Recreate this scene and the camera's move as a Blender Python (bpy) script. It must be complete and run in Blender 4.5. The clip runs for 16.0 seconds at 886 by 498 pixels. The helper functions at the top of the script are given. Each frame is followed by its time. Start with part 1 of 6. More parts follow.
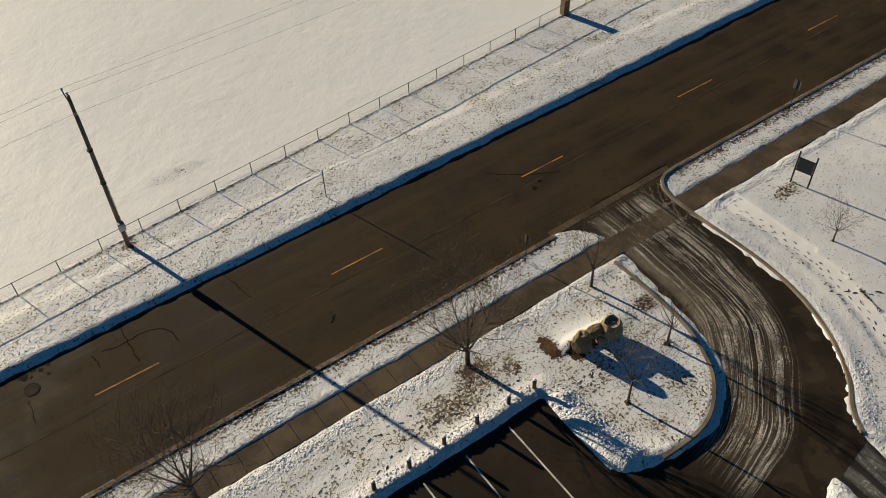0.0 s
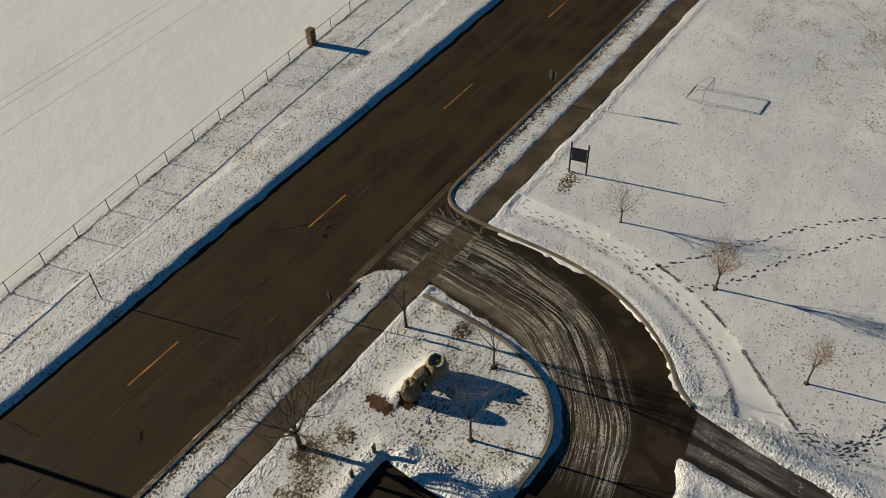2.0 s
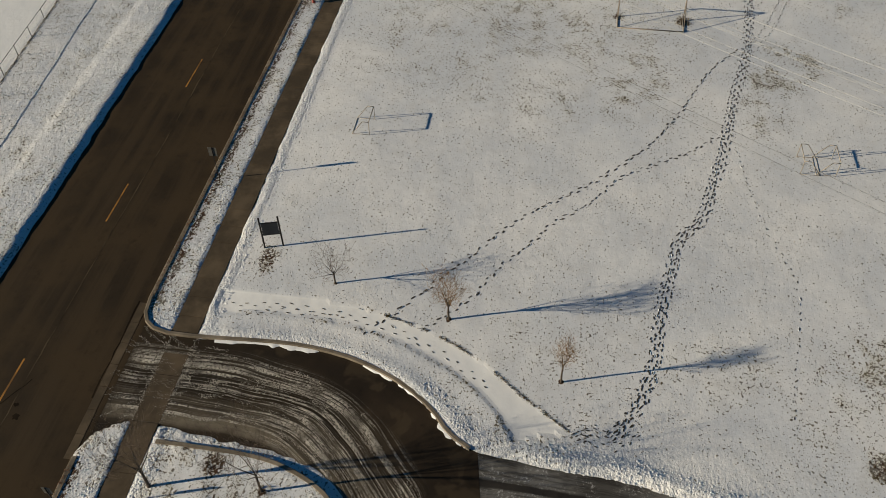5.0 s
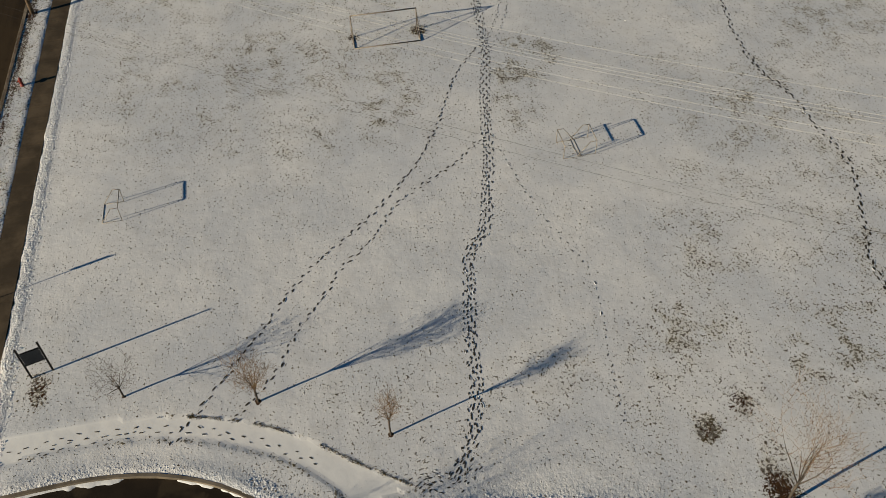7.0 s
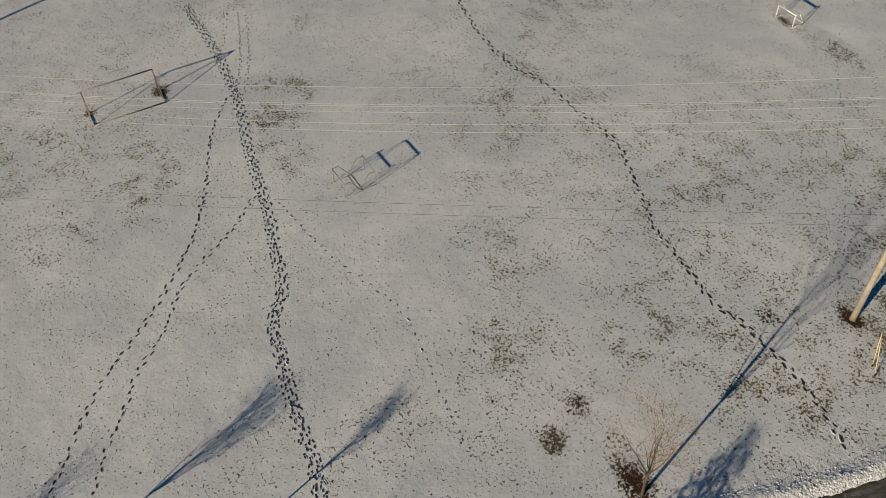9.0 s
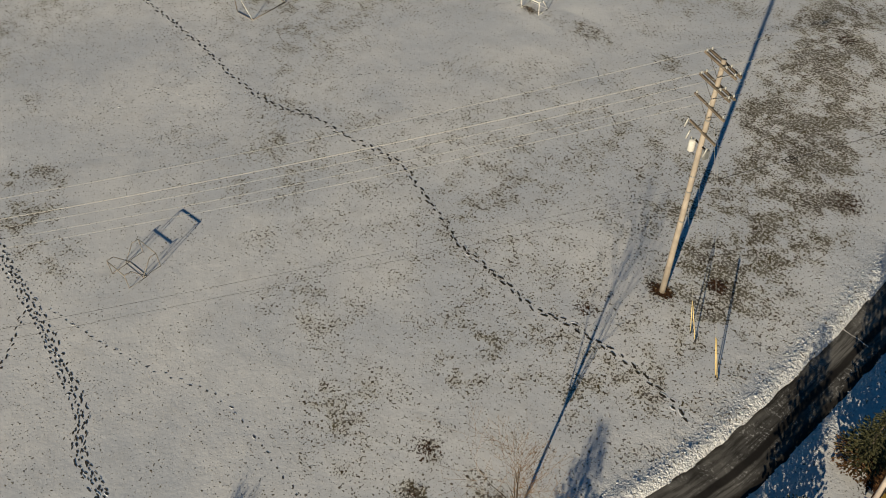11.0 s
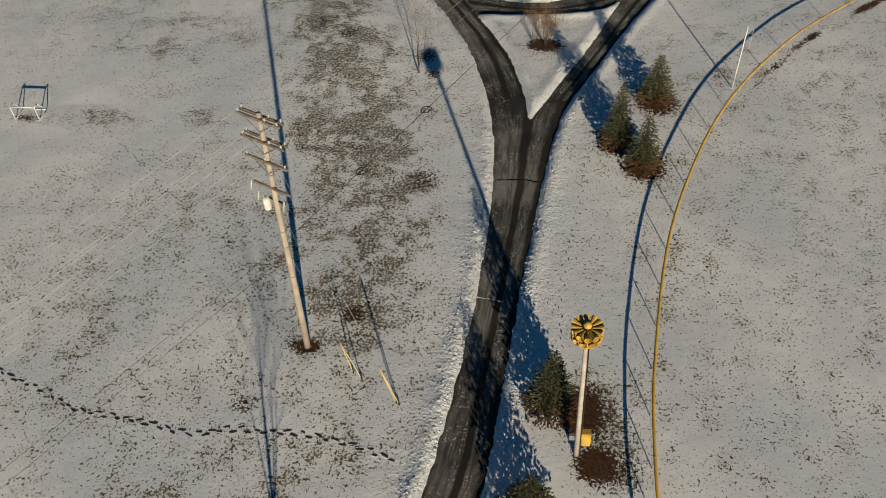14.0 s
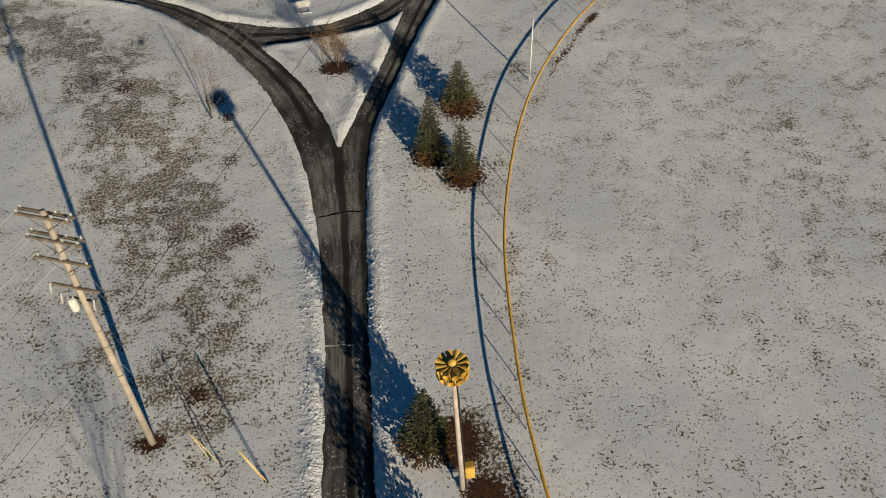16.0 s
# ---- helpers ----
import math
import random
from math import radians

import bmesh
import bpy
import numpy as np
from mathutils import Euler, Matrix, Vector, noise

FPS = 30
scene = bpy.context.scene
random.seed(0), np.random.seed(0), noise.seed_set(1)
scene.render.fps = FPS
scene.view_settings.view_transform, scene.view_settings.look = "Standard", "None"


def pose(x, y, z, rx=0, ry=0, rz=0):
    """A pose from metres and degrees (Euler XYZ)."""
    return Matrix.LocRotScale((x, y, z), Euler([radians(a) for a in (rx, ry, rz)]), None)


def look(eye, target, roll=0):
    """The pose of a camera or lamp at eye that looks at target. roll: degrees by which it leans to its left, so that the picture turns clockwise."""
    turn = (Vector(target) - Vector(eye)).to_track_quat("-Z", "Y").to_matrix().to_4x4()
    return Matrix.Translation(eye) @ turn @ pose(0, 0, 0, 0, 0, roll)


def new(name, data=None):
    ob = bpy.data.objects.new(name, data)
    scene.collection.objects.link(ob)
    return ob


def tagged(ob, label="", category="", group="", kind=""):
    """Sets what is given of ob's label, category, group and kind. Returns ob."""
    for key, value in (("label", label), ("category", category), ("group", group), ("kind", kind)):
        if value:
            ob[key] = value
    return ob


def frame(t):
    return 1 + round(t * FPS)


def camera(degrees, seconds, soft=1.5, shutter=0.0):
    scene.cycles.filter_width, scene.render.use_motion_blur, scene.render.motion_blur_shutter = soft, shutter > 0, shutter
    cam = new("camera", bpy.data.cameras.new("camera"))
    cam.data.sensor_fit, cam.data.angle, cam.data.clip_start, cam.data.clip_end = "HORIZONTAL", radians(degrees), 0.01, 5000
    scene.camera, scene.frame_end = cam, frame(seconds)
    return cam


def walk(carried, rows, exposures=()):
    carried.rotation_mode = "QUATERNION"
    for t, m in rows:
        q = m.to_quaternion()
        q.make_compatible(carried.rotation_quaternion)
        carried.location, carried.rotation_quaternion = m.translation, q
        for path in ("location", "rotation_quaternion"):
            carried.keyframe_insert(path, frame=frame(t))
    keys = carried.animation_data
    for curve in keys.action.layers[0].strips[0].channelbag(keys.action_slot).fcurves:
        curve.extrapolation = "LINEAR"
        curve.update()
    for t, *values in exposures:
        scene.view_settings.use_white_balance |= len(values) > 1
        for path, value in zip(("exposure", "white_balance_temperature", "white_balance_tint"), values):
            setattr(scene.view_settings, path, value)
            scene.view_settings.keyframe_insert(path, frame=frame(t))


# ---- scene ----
cam = camera(53.9, 16.0, 0.6)

# Seconds, place, heading, tilt and roll: a drone that drifts on a wide arc and turns right
PATH = [
    (0.0, -0.002, -0.000, 39.475, -34.200, -46.208, -1.773),
    (0.5, 0.698, 0.700, 39.605, -38.742, -46.369, -1.949),
    (1.0, 1.473, 1.314, 39.707, -43.233, -46.501, -2.068),
    (1.5, 2.246, 1.936, 39.748, -47.926, -46.579, -2.105),
    (2.0, 3.021, 2.549, 39.809, -52.605, -46.699, -2.102),
    (2.5, 3.866, 3.040, 39.985, -57.058, -46.915, -2.125),
    (3.0, 4.803, 3.441, 40.259, -61.460, -47.175, -2.164),
    (3.2, 5.229, 3.596, 40.304, -63.185, -47.267, -2.159),
    (5.3, 8.029, 4.748, 40.020, -82.957, -46.463, -1.550),
    (5.5, 8.367, 4.733, 40.023, -84.848, -46.449, -1.595),
    (6.0, 9.304, 4.628, 40.068, -89.648, -46.510, -1.740),
    (6.5, 10.293, 4.481, 40.078, -94.514, -46.628, -1.827),
    (7.0, 11.209, 4.213, 40.032, -99.430, -46.671, -1.954),
    (7.5, 12.081, 3.838, 39.968, -104.025, -46.661, -2.138),
    (8.0, 12.899, 3.510, 39.923, -108.690, -46.607, -2.229),
    (8.5, 13.697, 3.199, 39.969, -113.702, -46.661, -2.063),
    (9.0, 14.444, 2.835, 40.058, -118.301, -46.744, -2.045),
    (9.2, 14.759, 2.651, 40.111, -120.206, -46.795, -2.053),
    (11.3, 17.558, 0.459, 40.063, -140.399, -46.872, -1.856),
    (11.5, 17.609, 0.351, 40.009, -142.811, -46.680, -1.916),
    (12.0, 17.806, -0.326, 39.771, -149.371, -46.444, -1.953),
    (12.5, 18.225, -1.127, 39.709, -156.382, -46.519, -2.059),
    (13.0, 18.621, -1.983, 39.672, -162.823, -46.618, -2.145),
    (13.5, 18.967, -2.743, 39.639, -168.312, -46.658, -2.159),
    (14.0, 19.279, -3.573, 39.440, -173.415, -46.649, -2.124),
    (14.5, 19.487, -4.310, 39.253, -178.188, -46.616, -2.052),
    (15.0, 19.651, -5.079, 39.081, -182.585, -46.628, -1.957),
    (15.5, 19.762, -5.755, 38.923, -186.412, -46.560, -1.859),
    (16.0, 19.862, -6.438, 38.936, -190.255, -46.586, -1.630),
]
EXPOSURES = [(0.0, 0.35, 6700, 13), (2.0, 0.22, 6480, 12), (5.5, 0.14, 6420, 12), (7.0, 0.04, 6500, 12), (8.5, -0.05, 6500, 12), (13.0, -0.07, 6500, 12), (16.0, 0.0, 6500, 12)]
walk(cam, [(t, pose(x, y, z, 90 + tilt, 0, yaw) @ pose(0, 0, 0, 0, 0, roll)) for t, x, y, z, yaw, tilt, roll in PATH], EXPOSURES)

# ---- light: a low winter sun and a clear sky ----
SUN_WAY = Vector((-0.291, 0.957, 0)).normalized()
SUN_UP = radians(15.5)
world = bpy.data.worlds.new("world")
scene.world = world
world.use_nodes = True
sky = world.node_tree.nodes.new("ShaderNodeTexSky")
sky.sky_type = "NISHITA"
sky.sun_disc = False
sky.air_density, sky.dust_density, sky.ozone_density = 1.0, 0.0, 5.0
sky.sun_elevation = SUN_UP
sky.sun_rotation = math.atan2(SUN_WAY.x, SUN_WAY.y)
background = world.node_tree.nodes["Background"]
background.inputs["Strength"].default_value = 0.034
deepen = world.node_tree.nodes.new("ShaderNodeMix")
deepen.data_type, deepen.blend_type = "RGBA", "MULTIPLY"
deepen.inputs[0].default_value = 1.0
deepen.inputs[7].default_value = (0.36, 0.98, 1.08, 1.0)
world.node_tree.links.new(sky.outputs[0], deepen.inputs[6])
world.node_tree.links.new(deepen.outputs[2], background.inputs["Color"])
sun = new("sun", bpy.data.lights.new("sun", "SUN"))
sun.data.energy = 5.4
sun.data.color = (1.0, 0.875, 0.63)
sun.data.angle = radians(0.55)
to_sun = SUN_WAY * math.cos(SUN_UP) + Vector((0, 0, math.sin(SUN_UP)))
sun.matrix_world = look(to_sun * 150, (0, 0, 0))

# ---- materials ----
class Nodes:
    """A short hand for node materials."""

    def __init__(self, name, roughness=0.8, metallic=0.0, specular=0.5):
        self.mat = bpy.data.materials.new(name)
        self.mat.use_nodes = True
        self.tree = self.mat.node_tree
        self.bsdf = self.tree.nodes["Principled BSDF"]
        self.bsdf.inputs["Roughness"].default_value = roughness
        self.bsdf.inputs["Metallic"].default_value = metallic
        self.bsdf.inputs["Specular IOR Level"].default_value = specular

    def node(self, kind, **settings):
        n = self.tree.nodes.new(kind)
        for key, value in settings.items():
            n[key] = value
        return n

    def put(self, socket, value):
        if hasattr(value, "is_output"):
            self.tree.links.new(value, socket)
        elif value is not None:
            socket.default_value = value

    def place(self):
        return self.tree.nodes.new("ShaderNodeTexCoord").outputs["Object"]

    def world_place(self):
        return self.tree.nodes.new("ShaderNodeNewGeometry").outputs["Position"]

    def noise(self, scale, detail=3.0, rough=0.55, at=None, warp=0.0):
        n = self.tree.nodes.new("ShaderNodeTexNoise")
        self.put(n.inputs["Vector"], at if at is not None else self.world_place())
        self.put(n.inputs["Scale"], scale)
        n.inputs["Detail"].default_value, n.inputs["Roughness"].default_value = detail, rough
        n.inputs["Distortion"].default_value = warp
        return n.outputs["Fac"]

    def math(self, op, a, b=None, c=None):
        n = self.tree.nodes.new("ShaderNodeMath")
        n.operation = op
        for socket, value in zip(n.inputs, (a, b, c)):
            self.put(socket, value)
        return n.outputs[0]

    def step(self, value, low, high, out_low=0.0, out_high=1.0):
        n = self.tree.nodes.new("ShaderNodeMapRange")
        n.interpolation_type = "SMOOTHSTEP"
        for socket, v in zip(n.inputs, (value, low, high, out_low, out_high)):
            self.put(socket, v)
        return n.outputs[0]

    def mix(self, fac, a, b):
        n = self.tree.nodes.new("ShaderNodeMix")
        n.data_type = "RGBA"
        for socket, v in zip((n.inputs[0], n.inputs[6], n.inputs[7]), (fac, a, b)):
            self.put(socket, (*v, 1.0) if isinstance(v, tuple) and len(v) == 3 else v)
        return n.outputs[2]

    def attribute(self, name):
        n = self.tree.nodes.new("ShaderNodeAttribute")
        n.attribute_name = name
        return n.outputs["Fac"]

    def parts(self, vector):
        n = self.tree.nodes.new("ShaderNodeSeparateXYZ")
        self.put(n.inputs[0], vector)
        return n.outputs

    def join(self, x, y, z=0.0):
        n = self.tree.nodes.new("ShaderNodeCombineXYZ")
        for socket, v in zip(n.inputs, (x, y, z)):
            self.put(socket, v)
        return n.outputs[0]

    def chance(self):
        return self.tree.nodes.new("ShaderNodeObjectInfo").outputs["Random"]

    def island(self):
        return self.tree.nodes.new("ShaderNodeNewGeometry").outputs["Random Per Island"]

    def bump(self, height, distance=0.02, strength=1.0, after=None):
        n = self.tree.nodes.new("ShaderNodeBump")
        n.inputs["Strength"].default_value, n.inputs["Distance"].default_value = strength, distance
        self.put(n.inputs["Height"], height)
        if after is not None:
            self.put(n.inputs["Normal"], after)
        return n.outputs[0]

    def done(self, color=None, roughness=None, normal=None):
        if color is not None:
            self.put(self.bsdf.inputs["Base Color"], (*color, 1.0) if isinstance(color, tuple) else color)
        self.put(self.bsdf.inputs["Roughness"], roughness)
        if normal is not None:
            self.put(self.bsdf.inputs["Normal"], normal)
        return self.mat


def plain(name, color, roughness=0.7, metallic=0.0, grain=12.0, depth=0.25, relief=0.004, gloss=0.5):
    """A worn painted, wooden or metal surface: colour varied at two scales, with a fine relief."""
    m = Nodes(name, roughness, metallic, gloss)
    at = m.place()
    fine, broad = m.noise(grain, 5.0, 0.65, at), m.noise(grain / 7, 3.0, 0.5, at)
    dark = tuple(c * (1 - depth) for c in color)
    light = tuple(min(1.0, c * (1 + depth * 0.7)) for c in color)
    body = m.mix(m.step(broad, 0.3, 0.7), dark, light)
    body = m.mix(m.step(fine, 0.55, 0.8, 0.0, 0.5), body, dark)
    return m.done(body, m.step(fine, 0.3, 0.7, roughness - 0.1, min(1.0, roughness + 0.12)), m.bump(fine, relief))


def snow_material():
    """Thin snow: white and a little soiled, pitted where tufts of grass poke through; bare red-brown soil."""
    m = Nodes("snow", 0.60, 0.0, 0.42)
    cover = m.attribute("grass")
    rough = m.attribute("rough")
    soil = m.attribute("soil")
    at = m.world_place()
    broad = m.noise(0.45, 4.0, 0.6, at)
    clumps = m.noise(1.5, 4.0, 0.65, at)
    gather = m.math("MULTIPLY", m.step(broad, 0.38, 0.62, 0.50, 1.45), m.step(clumps, 0.34, 0.62, 0.60, 1.35))
    density = m.math("MINIMUM", m.math("MULTIPLY", cover, gather), 1.2)
    sx, sy, sz = m.parts(at)
    flat = m.join(sx, m.math("MULTIPLY", sy, 0.92), 0.0)
    coarse = m.noise(6.3, 1.0, 0.5, flat)
    fine = m.noise(10.5, 1.0, 0.5, flat)
    low = m.math("MULTIPLY_ADD", density, -0.212, 0.716)
    tufts = m.step(m.math("SUBTRACT", coarse, low), -0.02, 0.035)
    dots = m.step(m.math("SUBTRACT", fine, m.math("MULTIPLY_ADD", density, -0.17, 0.735)), -0.015, 0.03)
    strength = m.step(m.noise(2.3, 3.0, 0.6, at), 0.3, 0.7, 0.70, 1.0)
    specks = m.math("MULTIPLY", m.math("MULTIPLY", m.math("MAXIMUM", tufts, m.math("MULTIPLY", dots, 0.8)), strength), m.step(cover, 0.03, 0.12))
    tone = m.noise(0.55, 4.0, 0.65, at)
    grass = m.mix(m.step(tone, 0.38, 0.62), (0.066, 0.044, 0.021), (0.098, 0.074, 0.029))
    white = m.mix(m.step(m.noise(0.11, 4.0, 0.6, at), 0.35, 0.68), (0.70, 0.72, 0.755), (0.86, 0.855, 0.85))
    white = m.mix(m.step(cover, 0.02, 0.14, 1.0, 0.0), white, (0.90, 0.90, 0.89))
    white = m.mix(m.math("MULTIPLY", m.step(m.noise(0.8, 5.0, 0.65, at), 0.42, 0.78, 0.0, 0.34), m.step(cover, 0.0, 0.2)), white, (0.58, 0.56, 0.53))
    straw = m.math("MULTIPLY", m.step(density, 0.35, 1.0), 0.30)
    body = m.mix(straw, white, (0.42, 0.36, 0.20))
    body = m.mix(specks, body, grass)
    grit = m.noise(5.0, 5.0, 0.72, at)
    bare = m.step(m.math("MULTIPLY_ADD", m.math("SUBTRACT", grit, 0.5), 2.3, m.math("MULTIPLY", soil, 1.3)), 0.45, 0.55)
    earth = m.mix(m.step(m.noise(7.0, 4.0, 0.7, at), 0.35, 0.7), (0.032, 0.013, 0.004), (0.105, 0.045, 0.015))
    body = m.mix(bare, body, earth)
    lumps = m.noise(2.6, 4.0, 0.6, at)
    crumbs = m.noise(7.5, 3.0, 0.6, at)
    swells = m.noise(0.8, 2.0, 0.5, at)
    n = m.bump(m.math("MULTIPLY", lumps, m.math("MULTIPLY_ADD", rough, 0.95, -0.035)), 0.19)
    n = m.bump(m.math("MULTIPLY", crumbs, m.math("MULTIPLY_ADD", rough, 1.5, -0.03)), 0.06, 1.0, n)
    n = m.bump(swells, 0.03, 0.8, n)
    n = m.bump(specks, 0.010, 1.0, n)
    n = m.bump(bare, 0.05, 1.0, n)
    return m.done(body, None, n)


def asphalt_material(name, wet=0.5, tone=(0.034, 0.030, 0.027), slush=0.0, lanes=False, worn=False):
    """Damp asphalt: patches that dried, fine stones, hairline cracks; slush: tyre-drawn snow along the drive's bend."""
    m = Nodes(name, 0.8, 0.0, 0.16)
    at = m.world_place()
    stones, patches, stains = m.noise(38.0, 3.0, 0.7, at), m.noise(0.22, 5.0, 0.6, at), m.noise(1.3, 5.0, 0.65, at)
    dry = m.step(patches, 0.38, 0.66)
    light = tuple(c * 1.85 for c in tone)
    body = m.mix(dry, tone, light)
    body = m.mix(m.step(stains, 0.5, 0.75, 0.0, 0.6), body, tuple(c * 0.55 for c in tone))
    body = m.mix(m.step(stones, 0.55, 0.8, 0.0, 0.3), body, tuple(c * 2.2 for c in tone))
    gloss = m.step(patches, 0.3, 0.65, 0.78 - 0.2 * wet, 0.92)
    height = stones
    x, y, _ = m.parts(at)
    if lanes:
        run = m.join(m.math("MULTIPLY", x, 0.05), m.math("MULTIPLY", y, 0.9))
        body = m.mix(m.step(m.noise(1.0, 4.0, 0.6, run), 0.42, 0.62, 0.0, 0.75), body, tuple(c * 1.9 for c in tone))
    if worn:
        across, along = m.attribute("across"), m.attribute("along")
        ripple = m.math("MULTIPLY_ADD", m.noise(0.35, 3.0, 0.6, at), 0.30, m.math("SUBTRACT", across, 0.15))
        wheel = m.math("ABSOLUTE", m.math("SUBTRACT", m.math("ABSOLUTE", m.math("SUBTRACT", ripple, 0.49)), 0.39))
        between = m.math("MULTIPLY", m.step(wheel, 0.11, 0.24), m.step(ripple, -0.95, -0.75))
        streaks = m.noise(1.0, 5.0, 0.7, m.join(m.math("MULTIPLY", across, 7.0), m.math("MULTIPLY", along, 0.4)))
        film = m.math("MULTIPLY", m.math("MULTIPLY", between, m.step(streaks, 0.34, 0.60, 0.20, 0.80)), m.math("MULTIPLY_ADD", m.attribute("open"), 0.8, 0.2))
        film = m.math("MULTIPLY", film, m.step(m.noise(0.22, 4.0, 0.6, at), 0.36, 0.60, 0.35, 1.15))
        body = m.mix(film, body, (0.225, 0.215, 0.197))
        speckle = m.math("MULTIPLY", m.step(m.noise(6.5, 4.0, 0.7, at), 0.52, 0.62), m.step(m.noise(0.5, 4.0, 0.65, at), 0.44, 0.60))
        speckle = m.math("MULTIPLY", m.math("MULTIPLY", speckle, between), m.step(streaks, 0.40, 0.55))
        rim = m.math("MULTIPLY", m.step(m.math("ABSOLUTE", across), 0.86, 1.0), m.step(m.noise(5.0, 4.0, 0.7, at), 0.46, 0.6))
        body = m.mix(m.math("MAXIMUM", m.math("MULTIPLY", speckle, 0.75), m.math("MULTIPLY", rim, 0.5)), body, (0.58, 0.57, 0.55))
    if slush:
        across = m.math("SUBTRACT", x, 21.5)
        along = m.math("MINIMUM", m.math("SUBTRACT", y, 21.5), 0.0)
        radius = m.math("SQRT", m.math("ADD", m.math("MULTIPLY", across, across), m.math("MULTIPLY", along, along)))
        turn = m.math("ARCTAN2", along, across)
        course = m.math("ADD", m.math("MULTIPLY", turn, 11.0), m.math("MULTIPLY", y, 0.3))
        wander = m.math("MULTIPLY_ADD", m.noise(0.14, 2.0, 0.4, at), 1.4, radius)
        runs = m.join(m.math("MULTIPLY", wander, 1.9), m.math("MULTIPLY", course, 0.045))
        ruts = m.noise(1.0, 3.0, 0.6, runs)
        tracks = m.noise(1.0, 2.0, 0.5, m.join(m.math("MULTIPLY", wander, 0.85), m.math("MULTIPLY", course, 0.035)))
        fine = m.noise(1.0, 4.0, 0.65, m.join(m.math("MULTIPLY", wander, 5.5), m.math("MULTIPLY", course, 0.10)))
        crumbs = m.step(m.noise(8.0, 4.0, 0.7, at), 0.36, 0.56)
        broken = m.step(m.noise(0.7, 4.0, 0.65, at), 0.34, 0.58, 0.2, 1.0)
        ridge = m.step(m.math("ABSOLUTE", m.math("SUBTRACT", ruts, 0.5)), 0.012, 0.040, 1.0, 0.0)
        thin = m.math("MULTIPLY", m.step(m.math("ABSOLUTE", m.math("SUBTRACT", fine, 0.5)), 0.010, 0.036, 1.0, 0.0), m.step(ruts, 0.42, 0.55, 0.15, 0.9))
        band = m.math("MULTIPLY", m.step(radius, 8.7, 9.6), m.step(radius, 12.8, 14.0, 1.0, 0.0))
        near = m.math("MULTIPLY", m.step(y, 26.6, 28.4, 1.0, 0.0), m.step(x, 22.5, 26.0))
        amount = m.math("MULTIPLY", m.math("MULTIPLY", band, near), slush)
        inner = m.math("MULTIPLY", m.step(radius, 8.2, 9.0), m.step(radius, 9.6, 12.2, 1.0, 0.30))
        film = m.math("MULTIPLY", m.math("MULTIPLY", inner, m.step(radius, 12.6, 14.2, 1.0, 0.0)), m.step(m.noise(0.6, 4.0, 0.6, at), 0.30, 0.60, 0.35, 0.85))
        film = m.math("MULTIPLY", m.math("MULTIPLY", film, m.step(tracks, 0.40, 0.58, 0.05, 1.1)), m.math("MULTIPLY", near, m.step(ruts, 0.36, 0.56, 0.35, 1.0)))
        body = m.mix(film, body, (0.190, 0.160, 0.118))
        shore = m.math("MULTIPLY", m.step(radius, 13.2, 14.2), m.step(m.noise(0.55, 3.0, 0.5, at, 0.4), 0.52, 0.62, 0.0, 0.35))
        body = m.mix(m.math("MULTIPLY", shore, near), body, (0.085, 0.062, 0.036))
        mask = m.math("MULTIPLY", m.math("MULTIPLY", m.math("MULTIPLY", m.math("MAXIMUM", ridge, thin), broken), crumbs), amount)
        body = m.mix(m.math("MINIMUM", mask, 0.95), body, (0.66, 0.61, 0.53))
        height = m.math("MULTIPLY_ADD", mask, 4.0, stones)
    return m.done(body, gloss, m.bump(height, 0.008))


def concrete_material(name, color=(0.20, 0.175, 0.145)):
    m = Nodes(name, 0.85, 0.0, 0.2)
    at = m.world_place()
    fine, broad = m.noise(24.0, 4.0, 0.7, at), m.noise(0.5, 5.0, 0.6, at)
    body = m.mix(m.step(broad, 0.35, 0.7), tuple(c * 0.42 for c in color), color)
    body = m.mix(m.step(m.chance(), 0.0, 1.0, 0.0, 0.35), body, tuple(c * 0.5 for c in color))
    body = m.mix(m.step(fine, 0.5, 0.8, 0.0, 0.35), body, tuple(c * 0.5 for c in color))
    return m.done(body, None, m.bump(fine, 0.004))


SNOW = snow_material()
ASPHALT = asphalt_material("asphalt", 0.4, (0.0270, 0.0178, 0.0091), 0.0, True)
DRIVE_ASPHALT = asphalt_material("drive_asphalt", 0.6, (0.019, 0.0132, 0.0082), 1.0)
TRAIL_ASPHALT = asphalt_material("trail_asphalt", 0.4, (0.023, 0.0205, 0.0185), 0.0, False, True)
CONCRETE = concrete_material("walk_concrete", (0.135, 0.100, 0.064))
KERB_CONCRETE = concrete_material("kerb_concrete", (0.30, 0.25, 0.19))
YELLOW_PAINT = plain("yellow_road_paint", (0.34, 0.15, 0.02), 0.85, 0, 5, 0.6)
WHITE_PAINT = plain("white_road_paint", (0.62, 0.60, 0.56), 0.8, 0, 9, 0.35)
POLE_WOOD = plain("weathered_pole_wood", (0.22, 0.145, 0.085), 0.85, 0, 8, 0.35)
PALE_WOOD = plain("pale_pole_wood", (0.38, 0.32, 0.26), 0.85, 0, 8, 0.2)
ARM_WOOD = plain("crossarm_wood", (0.17, 0.135, 0.10), 0.85, 0, 14, 0.35)
GALVANISED = plain("galvanised_steel", (0.36, 0.36, 0.35), 0.5, 0.6, 20, 0.2)
DARK_STEEL = plain("dark_steel", (0.035, 0.030, 0.026), 0.6, 0.5, 20, 0.3)
WHITE_STEEL = plain("white_steel", (0.62, 0.61, 0.57), 0.5, 0.0, 16, 0.19)
